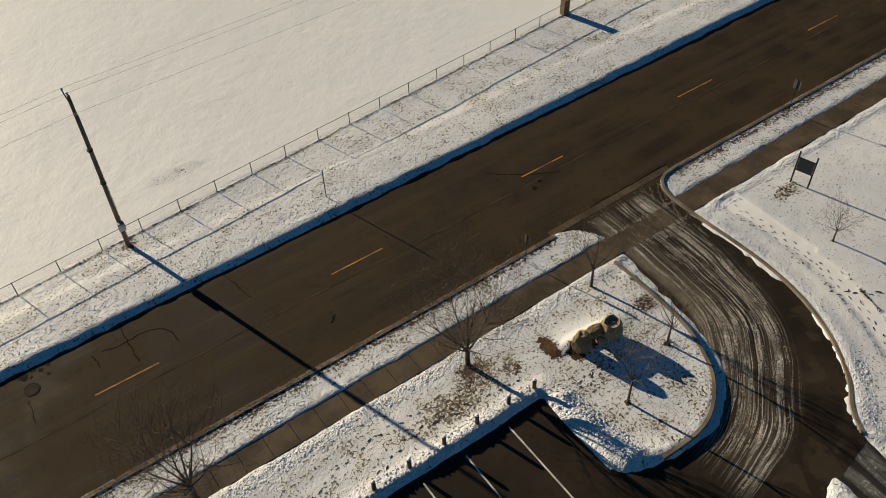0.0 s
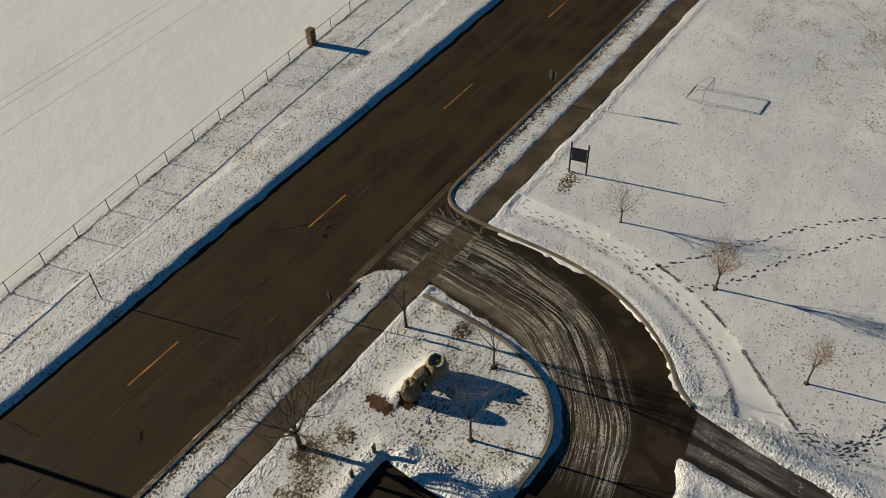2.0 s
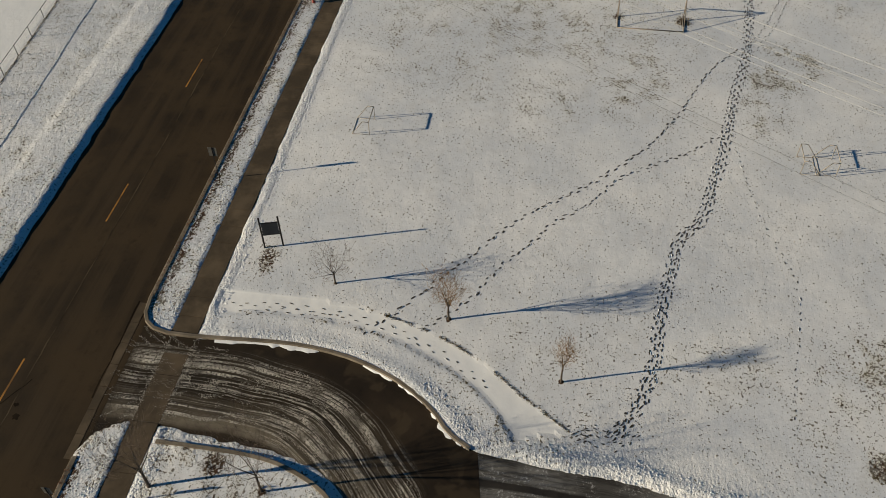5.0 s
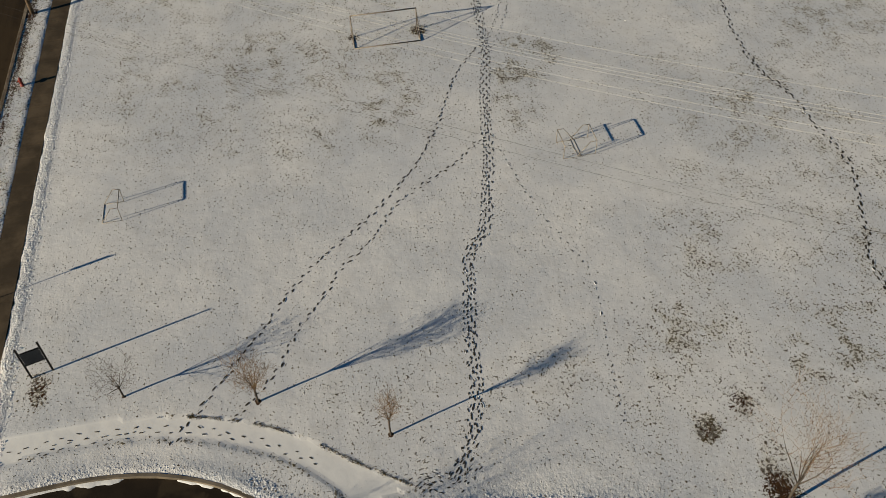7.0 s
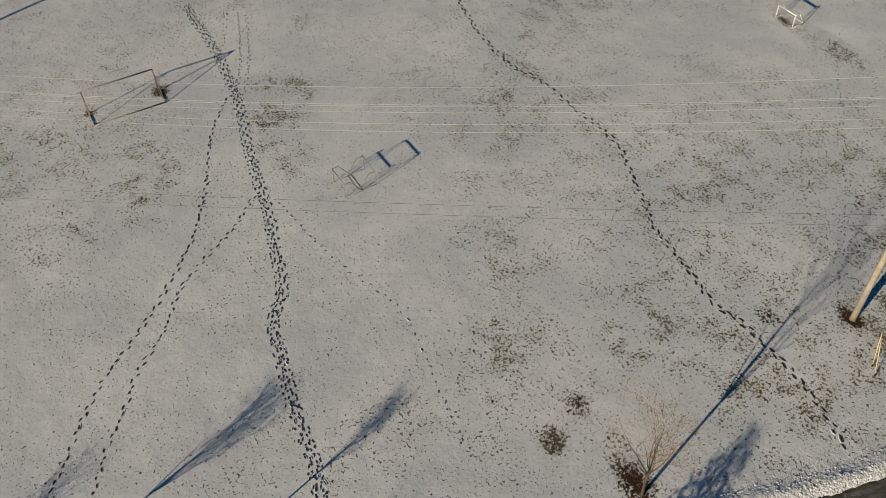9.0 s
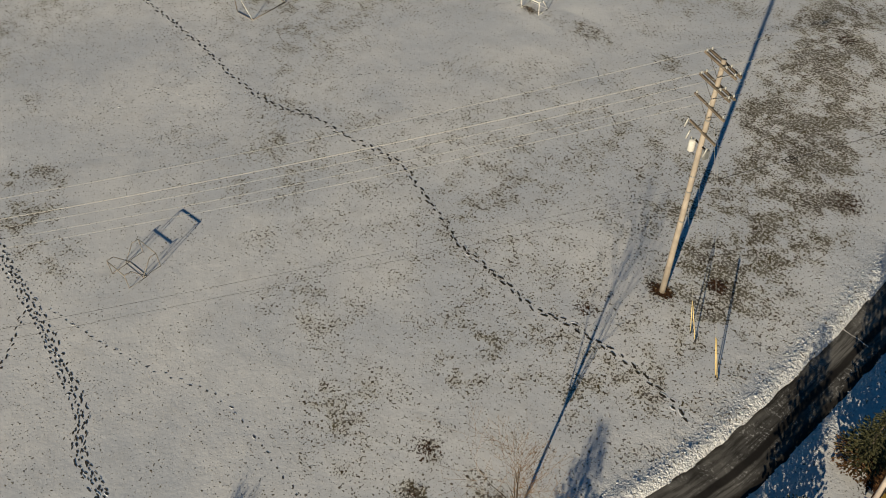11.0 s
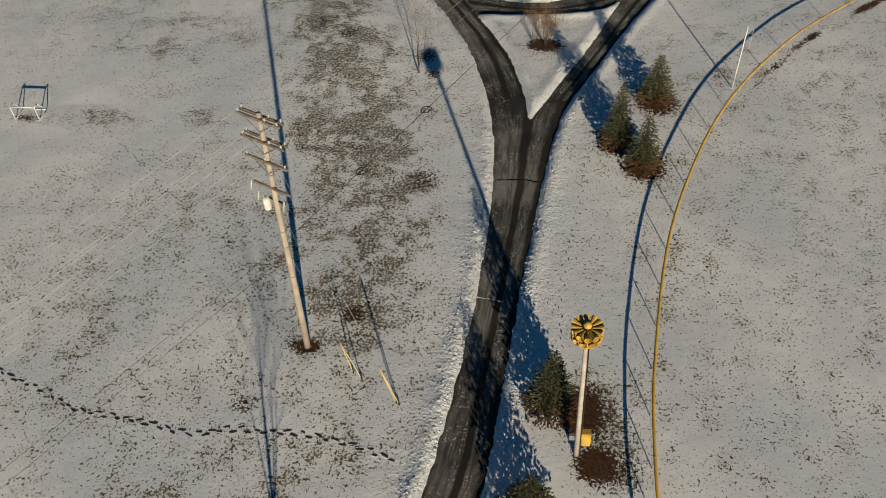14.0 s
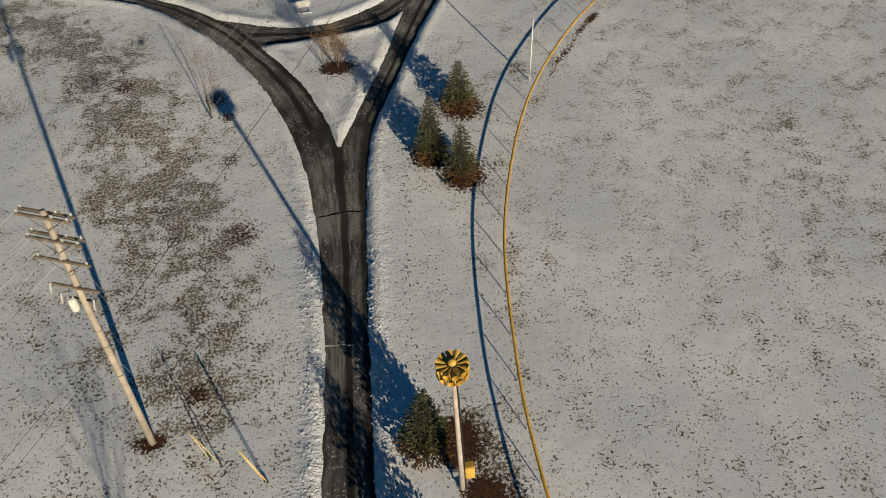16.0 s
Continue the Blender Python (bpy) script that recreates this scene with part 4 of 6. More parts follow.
def big_pole():
    x, y = 30.48, -32.4
    pole = thing("utility_pole", (x, y, ground_z(x, y)), "tall pale wooden utility pole with four crossarms", "utility pole")
    lean = pose(0, 0, 0, -0.7, -0.85, 0)
    pole.matrix_world = pole.matrix_world @ lean
    part("shaft", tube([(0, 0, -0.2), (0, 0, 5), (0.03, 0, 11), (0, 0, 16.6)], [0.19, 0.17, 0.145, 0.115], 14), PALE_WOOD, pole, "", True)
    along = Vector((0.875, -0.40, 0)).normalized()
    across = Vector((-along.y, along.x, 0))
    turn = Matrix.Rotation(math.atan2(along.y, along.x), 4, "Z")
    sockets = []
    for z, doubled in ((16.35, True), (15.1, True), (13.95, False), (12.35, False)):
        for side in ((-1, 1) if doubled else (1,)):
            off = across * (0.14 * side)
            arm = part("crossarm", box(2.35 if z > 12.5 else 2.1, 0.10, 0.13, (off.x, off.y, z), 0.012, turn), ARM_WOOD, pole, "weathered wooden crossarm")
            for s in (-1.05, -0.42 if z > 14 else 0.05, 1.05):
                if z < 13:
                    continue
                spot = along * s + off
                pin = part("insulator", insulator_mesh(0.72), CERAMIC, arm)
                pin.location = (spot.x, spot.y, z + 0.06)
                if side == 1:
                    sockets.append((pole.matrix_world @ (spot + Vector((0, 0, z + 0.24))), z + 0.36))
        if z > 12.5:
            for s in (-0.75, 0.75):
                foot = Vector((0, 0, z - 0.7)) + across * 0.14
                part("brace", tube([along * s + across * 0.14 + Vector((0, 0, z - 0.05)), foot], 0.014, 4), DARK_STEEL, pole, "steel arm brace")
    for s, z in ((-0.75, 12.0), (0.7, 12.05), (1.0, 12.6)):
        spot = along * s + across * 0.3
        part("fuse", tube([spot + Vector((0, 0, z)), spot + across * 0.16 + Vector((0, 0, z - 0.5))], 0.05, 8), CERAMIC, pole, "pale fused cutout", True)
    spot = along * 0.55 + across * 0.1
    can = part("transformer", turned([(0.05, 0), (0.18, 0.02), (0.19, 0.1), (0.19, 0.62), (0.16, 0.7), (0.05, 0.74)], 14, (spot.x, spot.y, 10.75)), WHITE_STEEL, pole, "pale grey metal transformer can", True)
    for s in (-0.1, 0.1):
        part("bushing", insulator_mesh(0.55), CERAMIC, can).location = (spot.x + s, spot.y, 11.47)
    spot = along * -0.5 + across * 0.05
    part("switch_box", box(0.22, 0.30, 0.55, (spot.x, spot.y, 11.3), 0.02, turn), GALVANISED, pole, "grey metal switch")
    part("bracket", box(1.0, 0.08, 0.08, (0, 0, 11.45), 0.01, turn), DARK_STEEL, pole)
    for z in (13.1, 9.4, 8.3, 6.1):
        part("band", turned([(0.225 - 0.0053 * z, 0), (0.225 - 0.0053 * z, 0.06)], 12, (0, 0, z)), GALVANISED, pole)
    way = Vector((0.648, 0.762, 0)).normalized()
    back = Vector((-0.47, -0.883, 0)).normalized()
    for spot, z in sockets:
        start = Vector((spot.x, spot.y, z))
        if z > 15.0:
            cable("power_line", (start, start + way * 79.5 - Vector((0, 0, 5.5))), 2.1, 0.0065, WIRE, "sunlit aluminium power line above the snowy park", 40)
        cable("power_line", (start, start + back * 110), 1.0, 0.0045, WIRE, "sunlit aluminium power line above the snowy park")
    for off, z in ((0.17, 8.4), (-0.17, 7.95)):
        start = Vector((x, y, z)) + along * off
        cable("communication_cable", (start, start + Vector((0.574, 0.819, 0.016)) * 125), 1.85, 0.0075, DARK_STEEL, "dark overhead communication cable across the park")
    start = Vector((x, y, 8.4)) + along * 0.17
    end = start + Vector((-0.43, -0.895, -0.055)) * 100
    cable("communication_cable", (start, end), 0.2, 0.016, DARK_STEEL, "dark overhead communication cable with slack loops")
    for s in (0.070, 0.138):
        spot = start.lerp(end, s) - Vector((0, 0, 0.1))
        loop = thing("cable_slack_loop", spot, "dark teardrop cable slack loop on the overhead cable", "cable loop")
        ring = [(0.42 * math.cos(a) * (0.8 + 0.2 * math.cos(a)), 0.30 * math.sin(a), 0) for a in (2 * math.pi * k / 18 for k in range(19))]
        tilt = Matrix.Rotation(radians(64), 4, "Z") @ Matrix.Rotation(radians(8), 4, "X")
        part("ring", tube([tilt @ Vector(q) for q in ring], 0.028, 6), DARK_STEEL, loop)
        part("strut", tube([tilt @ Vector((-0.24, 0, 0)), tilt @ Vector((0.42, 0, 0))], 0.02, 5), DARK_STEEL, loop)
        part("strut", tube([tilt @ Vector((0, 0.29, 0)), tilt @ Vector((0, -0.29, 0))], 0.02, 5), DARK_STEEL, loop)


big_pole()


def street_pole():
    x, y = 83.3, 27.45
    pole = thing("utility_pole", (x, y, ground_z(x, y)), "brown wooden utility pole on the snowy verge", "utility pole")
    part("shaft", tube([(0, 0, -0.2), (0, 0, 4), (0.02, 0, 8), (0, 0, 11.3)], [0.19, 0.17, 0.15, 0.12], 12), POLE_WOOD, pole, "", True)
    turn = Matrix.Rotation(math.atan2(-0.40, 0.875), 4, "Z")
    for z in (10.9, 9.65):
        arm = part("crossarm", box(2.35, 0.10, 0.13, (0, 0.16, z), 0.012, turn), ARM_WOOD, pole, "weathered wooden crossarm")
        for s in (-1.05, -0.42, 1.05):
            part("insulator", insulator_mesh(0.72), CERAMIC, arm).location = (s * 0.909, 0.16 - s * 0.416, z + 0.06)


street_pole()


def timber_frame():
    """A low open box of timber rails on four posts."""
    x, y = 85.15, 21.35
    root = thing("timber_box", (x, y, ground_z(x, y)), "pale open timber box frame standing on snow", "wooden frame", "", 6)
    w, d, h = 0.62, 0.66, 0.95
    for sx in (-w, w):
        for sy in (-d, d):
            part("post", box(0.09, 0.09, h + 0.1, (sx, sy, h / 2 - 0.05), 0.008), BOX_WOOD, root)
    for z in (0.18, 0.52, 0.86):
        for sy in (-d, d):
            part("rail", box(2 * w + 0.12, 0.03, 0.14, (0, sy + (0.062 if sy > 0 else -0.062), z), 0.006), BOX_WOOD, root)
        for sx in (-w, w):
            part("rail", box(0.03, 2 * d + 0.09, 0.14, (sx + (0.062 if sx > 0 else -0.062), 0, z), 0.006), BOX_WOOD, root)
    for sy in (-0.42, 0.0, 0.42):
        part("top_board", box(2 * w + 0.2, 0.14, 0.03, (0, sy, h + 0.018), 0.006), BOX_WOOD, root)


BOX_WOOD = plain("pale_timber", (0.34, 0.25, 0.15), 0.85, 0, 10, 0.35)
timber_frame()


def guy(foot, top, guard, label):
    wire = thing("guy_wire", (foot[0], foot[1], ground_z(foot[0], foot[1])), label, "guy wire", "pole guy wires")
    way = Vector((top[0] - foot[0], top[1] - foot[1], top[2] - 0.15))
    part("strand", tube([Vector((0, 0, -0.05)), way], 0.006, 5), GALVANISED, wire)
    part("guard", tube([way.normalized() * 0.15, way.normalized() * guard], 0.026, 8), guy_material, wire, "yellow plastic guy guard", True)
    part("anchor", turned([(0.05, -0.1), (0.05, 0.12), (0.02, 0.2)], 7), DARK_STEEL, wire)


# ---- the warning siren ----
def siren():
    x, y = 15.57, -26.62
    root = thing("warning_siren", (x, y, ground_z(x, y)), "yellow horn siren on a grey wooden pole", "siren")
    root.matrix_world = root.matrix_world @ pose(0, 0, 0, 1.1, 2.1, 0)
    part("pole", tube([(0, 0, -0.2), (0, 0, 4), (0, 0, 8.8)], [0.135, 0.12, 0.10], 12), SIREN_POLE, root, "", True)
    part("conduit", tube([(-0.17, 0.05, 0.1), (-0.16, 0.05, 5), (-0.13, 0.04, 8.8)], 0.035, 6), DARK_STEEL, root)
    part("neck", turned([(0.16, 8.75), (0.20, 8.85), (0.20, 9.0), (0.14, 9.05), (0.14, 9.3), (0.3, 9.35), (0.3, 9.5)], 12), HORN_YELLOW, root, "", True)
    part("cap", turned([(0.15, 10.12), (0.19, 10.16), (0.185, 10.25), (0.12, 10.34), (0.03, 10.37)], 14), HORN_YELLOW, root, "domed yellow motor cap", True)
    core = part("core", turned([(0.18, 9.4), (0.21, 9.6), (0.21, 10.16)], 14), DARK_STEEL, root)
    horn = bmesh.new()
    profile = [(0.16, 0.040, 0.05), (0.36, 0.085, 0.08), (0.54, 0.130, 0.12), (0.68, 0.172, 0.165)]
    sides = 10
    shells = []
    for inset in (0.0, -0.015):
        rings = [[horn.verts.new((r - (0.5 if inset else 0) * 0.02, (w + inset) * math.cos(q), (h + inset) * math.sin(q))) for q in (2 * math.pi * k / sides for k in range(sides))] for r, w, h in profile]
        for a, b in zip(rings, rings[1:]):
            for k in range(sides):
                horn.faces.new((a[k], a[(k + 1) % sides], b[(k + 1) % sides], b[k]) if inset == 0 else (b[k], b[(k + 1) % sides], a[(k + 1) % sides], a[k]))
        shells.append(rings)
    for k in range(sides):
        horn.faces.new((shells[0][-1][k], shells[0][-1][(k + 1) % sides], shells[1][-1][(k + 1) % sides], shells[1][-1][k]))
    horn.faces.new(shells[1][0])
    me = bpy.data.meshes.new("horn")
    horn.to_mesh(me)
    horn.free()
    me.materials.append(HORN_YELLOW)
    for tier, count in ((10.0, 12), (9.6, 12)):
        for k in range(count):
            ob = new("horn", me)
            ob.parent = root
            ob.matrix_basis = pose(0, 0, tier, 0, 0, 360 * (k + (0.5 if tier < 9.8 else 0)) / count) @ Matrix.Diagonal((1.0, 0.98, 0.98, 1))
    cabinet = part("cabinet", box(0.46, 0.36, 1.05, (-0.40, -0.02, 1.55), 0.03), HORN_YELLOW, root, "yellow control cabinet")
    part("cabinet_door", box(0.40, 0.02, 0.92, (-0.40, -0.21, 1.55), 0.008), HORN_YELLOW, cabinet)
    part("meter_box", box(0.24, 0.2, 0.4, (0.3, 0.05, 1.7), 0.02), GALVANISED, root, "grey meter box")
    return root


SIREN_POLE = plain("bleached_pole_wood", (0.45, 0.385, 0.34), 0.85, 0, 8, 0.2)
guy_material = plain("pale_yellow_guard", (0.66, 0.50, 0.22), 0.6, 0, 12, 0.2)
guy((27.1, -30.4), (30.4, -32.3, 8.2), 2.3, "steel guy wire with a yellow guard beside the tall pole")
guy((27.6, -30.75), (30.4, -32.35, 12.2), 2.3, "steel guy wire with a pale guard beside the tall pole")
guy((24.85, -28.9), (30.4, -32.3, 14.9), 2.6, "steel guy wire with a yellow guard in the snow")
guy((25.0, -28.98), (30.4, -32.3, 16.0), 2.6, "steel guy wire with a yellow guard in the snow")
siren()


# ---- goals ----
def small_goal(name_at, turn, label, pipe=None, thick=1.0):
    """A four by six foot goal of bent pipe: upright front frame, short top bars, sloping back stays."""
    x, y = name_at
    goal = thing("training_goal", (x, y, ground_z(x, y)), label, "goal", "small pipe goals", turn)
    w, h, d, t = 0.92, 1.14, 1.28, 0.45
    for s in (-w, w):
        part("post", tube([(s, 0, 0), (s, 0, h)], 0.026 * thick, 7), pipe or GOAL_PIPE, goal, "", True)
        part("top_bar", tube([(s, 0, h), (s, t, h)], 0.026 * thick, 6), pipe or GOAL_PIPE, goal, "", True)
        part("back_stay", tube([(s, t, h), (s, d, 0.02)], 0.026 * thick, 6), pipe or GOAL_PIPE, goal, "", True)
        part("ground_bar", tube([(s, 0, 0.0), (s, d, 0.0)], 0.022 * thick, 6), pipe or GOAL_PIPE, goal, "", True)
    part("crossbar", tube([(-w, 0, h), (w, 0, h)], 0.034 * thick, 8), pipe or GOAL_PIPE, goal, "", True)
    part("rear_bar", tube([(-w, d, 0.0), (w, d, 0.0)], 0.022 * thick, 6), pipe or GOAL_PIPE, goal, "", True)
    return goal


GOAL_PIPE = plain("goal_pipe", (0.30, 0.265, 0.22), 0.6, 0.2, 14, 0.3)
NET = plain("rolled_net", (0.48, 0.47, 0.44), 0.9, 0, 30, 0.3)
small_goal((56.15, 18.17), 0, "small pale pipe goal standing on snow near the road")
small_goal((55.85, -11.72), 180, "small pale pipe goal back to back with another")
small_goal((55.95, -14.05), 0, "small pale pipe goal back to back with another")
small_goal((55.12, -51.42), 180, "small white pipe goal on trampled snow", WHITE_STEEL, 1.5)


def large_goal():
    goal = thing("soccer_goal", (73.22, -1.85, ground_z(73.22, -1.85)), "large dark-framed soccer goal with a sagging net", "goal")
    w, h, d = 2.68, 1.98, 1.72
    for s in (-w, w):
        part("post", tube([(0, s, 0), (0, s, h)], 0.05, 8), GOAL_PIPE_DARK, goal, "", True)
        part("side_stay", tube([(0, s, h), (-d, s, 0.03)], 0.034, 6), GOAL_PIPE_DARK, goal, "", True)
        part("ground_bar", tube([(0, s, 0.03), (-d, s, 0.03)], 0.045, 6), GOAL_PIPE_DARK, goal, "", True)
    part("crossbar", tube([(0, -w, h), (0, w, h)], 0.052, 8), GOAL_PIPE_DARK, goal, "", True)
    part("rear_bar", tube([(-d, -w, 0.03), (-d, w, 0.03)], 0.05, 6), GOAL_PIPE_DARK, goal, "", True)
    net = bmesh.new()
    for k in range(19):
        y = -w + 2 * w * k / 18
        tube_into(net, [(0, y, h), (-d * 0.5, y, h * 0.47), (-d, y, 0.05)], 0.004, 3, False)
    for k in range(1, 7):
        tube_into(net, [(-d * k / 7, -w, h * (1 - k / 7)), (-d * k / 7, 0, h * (1 - k / 7) - 0.06), (-d * k / 7, w, h * (1 - k / 7))], 0.004, 3, False)
    part("net", net, NET, goal, "loose string net")


GOAL_PIPE_DARK = plain("worn_goal_pipe", (0.20, 0.17, 0.14), 0.6, 0.2, 14, 0.3)
large_goal()


def middle_goal():
    """A mid-sized goal seen from behind: upright dark posts, short top bars, white sloping stays."""
    goal = thing("soccer_goal", (74.02, -37.45, ground_z(74.02, -37.45)), "mid-sized goal with white rear stays on snow", "goal")
    w, h, d, t = 1.8, 1.95, 2.0, 0.55
    for s in (-w, w):
        part("post", tube([(0, s, 0), (0, s, h)], 0.04, 8), GOAL_PIPE_DARK, goal, "", True)
        part("top_bar", tube([(0, s, h), (-t, s, h - 0.02)], 0.035, 6), WHITE_STEEL, goal, "", True)
        part("rear_stay", tube([(-t, s, h - 0.02), (-d, s, 0.03)], 0.036, 6), WHITE_STEEL, goal, "white sloping stay", True)
        part("ground_bar", tube([(0, s, 0.03), (-d, s, 0.03)], 0.036, 6), GOAL_PIPE_DARK, goal, "", True)
    part("crossbar", tube([(0, -w, h), (0, w, h)], 0.045, 8), GOAL_PIPE_DARK, goal, "", True)
    part("rear_bar", tube([(-d, -w, 0.03), (-d, w, 0.03)], 0.04, 6), GOAL_PIPE_DARK, goal, "", True)
    net = bmesh.new()
    for k in range(15):
        y = -w + 2 * w * k / 14
        tube_into(net, [(-t, y, h), (-0.65 * d, y, h * 0.45), (-d, y, 0.05)], 0.003, 3, False)
    part("net", net, NET, goal, "loose string net")


middle_goal()


# ---- boards and signs ----
def notice_board():
    a, b = Vector((43.4, 22.42, 0)), Vector((43.72, 21.3, 0))
    mid = (a + b) / 2
    board = thing("notice_board", (mid.x, mid.y, ground_z(mid.x, mid.y)), "dark board on two posts seen from behind", "sign board", "", math.degrees(math.atan2(b.y - a.y, b.x - a.x)))
    half = (b - a).length / 2
    for s in (-half, half):
        part("post", box(0.10, 0.10, 2.6, (s, 0, 1.25), 0.012), DARK_STEEL, board, "dark square post")
        part("post_cap", box(0.12, 0.12, 0.03, (s, 0, 2.56), 0.008), DARK_STEEL, board)
    panel = part("panel", box(2 * half - 0.14, 0.06, 1.02, (0, 0, 1.62), 0.012), BOARD_FACE, board, "dark blue-grey panel")
    for z in (1.12, 2.12):
        part("frame_rail", box(2 * half - 0.1, 0.08, 0.06, (0, 0, z), 0.008), DARK_STEEL, panel)


notice_board()


SIGN_BACK = plain("dull_sign_back", (0.10, 0.095, 0.085), 0.6, 0.2, 14, 0.25)


def road_sign(at, height, plates, label, turn=0.0):
    sign = thing("road_sign", (at[0], at[1], ground_z(*at)), label, "sign", "road signs", turn)
    part("post", box(0.06, 0.035, height + 0.15, (0, 0, height / 2 - 0.08), 0.006), DARK_STEEL, sign)
    for w, h, z in plates:
        plate = part("plate", box(0.025, w, h, (0.035, 0, z), 0.008), SIGN_BACK, sign, "bare metal back of the plate")
        part("bolt", turned([(0.02, 0), (0.02, 0.02)], 6, (0.05, 0, z)), DARK_STEEL, plate)


road_sign((17.7, 39.65), 2.35, [], "plain dark steel sign post by the kerb")
road_sign((24.65, 27.3), 2.3, [(0.46, 0.6, 1.95)], "edge-on road sign on a thin steel post")
road_sign((49.42, 27.5), 2.75, [(0.6, 0.75, 2.35)], "edge-on road sign on a thin steel post")


def info_sign():
    sign = thing("information_sign", (19.2, -71.3, ground_z(19.2, -71.3)), "white information sign on a low frame beside the trail", "sign", "", 0)
    part("panel", box(1.15, 0.06, 0.8, (0, 0, 0.85), 0.012, Matrix.Rotation(radians(-25), 4, "X")), WHITE_STEEL, sign, "white panel")
    for s in (-0.5, 0.5):
        part("leg", box(0.08, 0.08, 1.15, (s, -0.05, 0.5), 0.01), GALVANISED, sign)
    part("foot_bar", box(1.1, 0.1, 0.1, (0, 0.1, 0.08), 0.012), WHITE_STEEL, sign)


info_sign()


def hydrant():
    root = thing("fire_hydrant", (72.5, 26.85, ground_z(72.5, 26.85)), "faded red fire hydrant on the snowy verge", "hydrant")
    part("barrel", turned([(0.17, -0.05), (0.17, 0.05), (0.12, 0.07), (0.12, 0.5), (0.15, 0.52), (0.15, 0.56)], 12), RED_PAINT, root, "", True)
    part("bonnet", turned([(0.14, 0.56), (0.13, 0.64), (0.08, 0.70), (0.03, 0.72), (0.03, 0.77)], 12), RED_PAINT, root, "", True)
    for spin in (0, 90, 180):
        nozzle = turned([(0.055, 0.1), (0.055, 0.19), (0.07, 0.19), (0.07, 0.24)], 9)
        bmesh.ops.transform(nozzle, matrix=pose(0, 0, 0.4, 0, 90, spin), verts=nozzle.verts)
        part("nozzle", nozzle, RED_PAINT, root)


hydrant()


def fence_cabinet():
    root = thing("pedestal_cabinet", (45.2, 47.35, ground_z(45.2, 47.35)), "brown slatted wooden box beside the fence", "cabinet", "", 5)
    part("body", box(0.62, 0.5, 1.3, (0, 0, 0.62), 0.02), POLE_WOOD, root)
    for k in range(5):
        part("slat", box(0.10, 0.025, 1.28, (-0.25 + 0.125 * k, -0.262, 0.62), 0.006), POLE_WOOD, root)
    part("lid", box(0.68, 0.56, 0.05, (0, 0, 1.3), 0.012), POLE_WOOD, root)


fence_cabinet()


def foul_pole():
    root = thing("foul_pole", (3.6, -58.1, ground_z(3.6, -58.1)), "thin white foul pole at the curved fence", "pole")
    part("shaft", tube([(0, 0, -0.1), (0, 0, 5.2)], [0.055, 0.045], 9), WHITE_STEEL, root, "", True)
    wing = bmesh.new()
    for z in (3.6, 4.0, 4.4, 4.8, 5.1):
        tube_into(wing, [(0, 0, z), (-0.35, 0.3, z)], 0.012, 4)
    tube_into(wing, [(-0.35, 0.3, 3.6), (-0.35, 0.3, 5.1)], 0.012, 4)
    part("wing", wing, WHITE_STEEL, root, "narrow white wing frame")


foul_pole()


# ---- the boulders on the island ----
def boulder(name, size, at, seed, label, parent, flat=0.8, material=None, dish=0.0):
    rng = np.random.RandomState(seed)
    bm = bmesh.new()
    bmesh.ops.create_icosphere(bm, subdivisions=4, radius=1.0)
    planes = [(Vector(v).normalized(), rng.uniform(0.72, 0.95)) for v in rng.normal(size=(13, 3))]
    planes.append((Vector((0, 0, 1)), flat))
    for v in bm.verts:
        q = v.co.copy()
        for n, d in planes:
            over = q.dot(n) - d
            if over > 0:
                q -= n * over * 0.92
        q += q.normalized() * (noise.fractal(q * 2.3 + Vector((seed, 0, 0)), 1.0, 2.0, 4) * 0.06)
        if dish and q.z > 0.45:
            q.z -= dish * max(0.0, min(1.0, (0.62 - math.hypot(q.x, q.y)) / 0.12))
        v.co = Vector((q.x * size[0], q.y * size[1], q.z * size[2]))
    bmesh.ops.translate(bm, vec=at, verts=bm.verts)
    return part(name, bm, material or STONE, parent, label)


def boulders():
    z = ground_z(23.0, 19.2)
    root = thing("boulder_group", (24.2, 20.5, 0.12), "tan boulders stacked as an arch on snow", "boulder")
    boulder("boulder", (0.56, 0.56, 0.95), (-1.36, -0.30, 0.66), 3, "sunlit tan boulder", root, 0.86)
    boulder("boulder", (0.68, 0.62, 0.98), (0.58, -0.54, 0.72), 11, "tall dark tan boulder with a hollow top", root, 0.80, None, 0.30)
    part("snow_fill", turned([(0.02, 1.12), (0.39, 1.12), (0.37, 1.18), (0.2, 1.195), (0.02, 1.2)], 12, (0.58, -0.54, 0)), SNOW_PLAIN, root, "shaded snow in the hollow top")
    boulder("boulder", (0.74, 0.34, 0.40), (-0.42, -0.18, 0.84), 21, "long boulder bridging two others", root, 0.7)
    boulder("boulder", (0.34, 0.32, 0.36), (-0.10, -0.62, 0.26), 31, "small tan boulder in the gap", root)
    return root


SNOW_PLAIN = plain("lying_snow", (0.80, 0.81, 0.83), 0.6, 0, 3, 0.06, 0.02)
boulders()

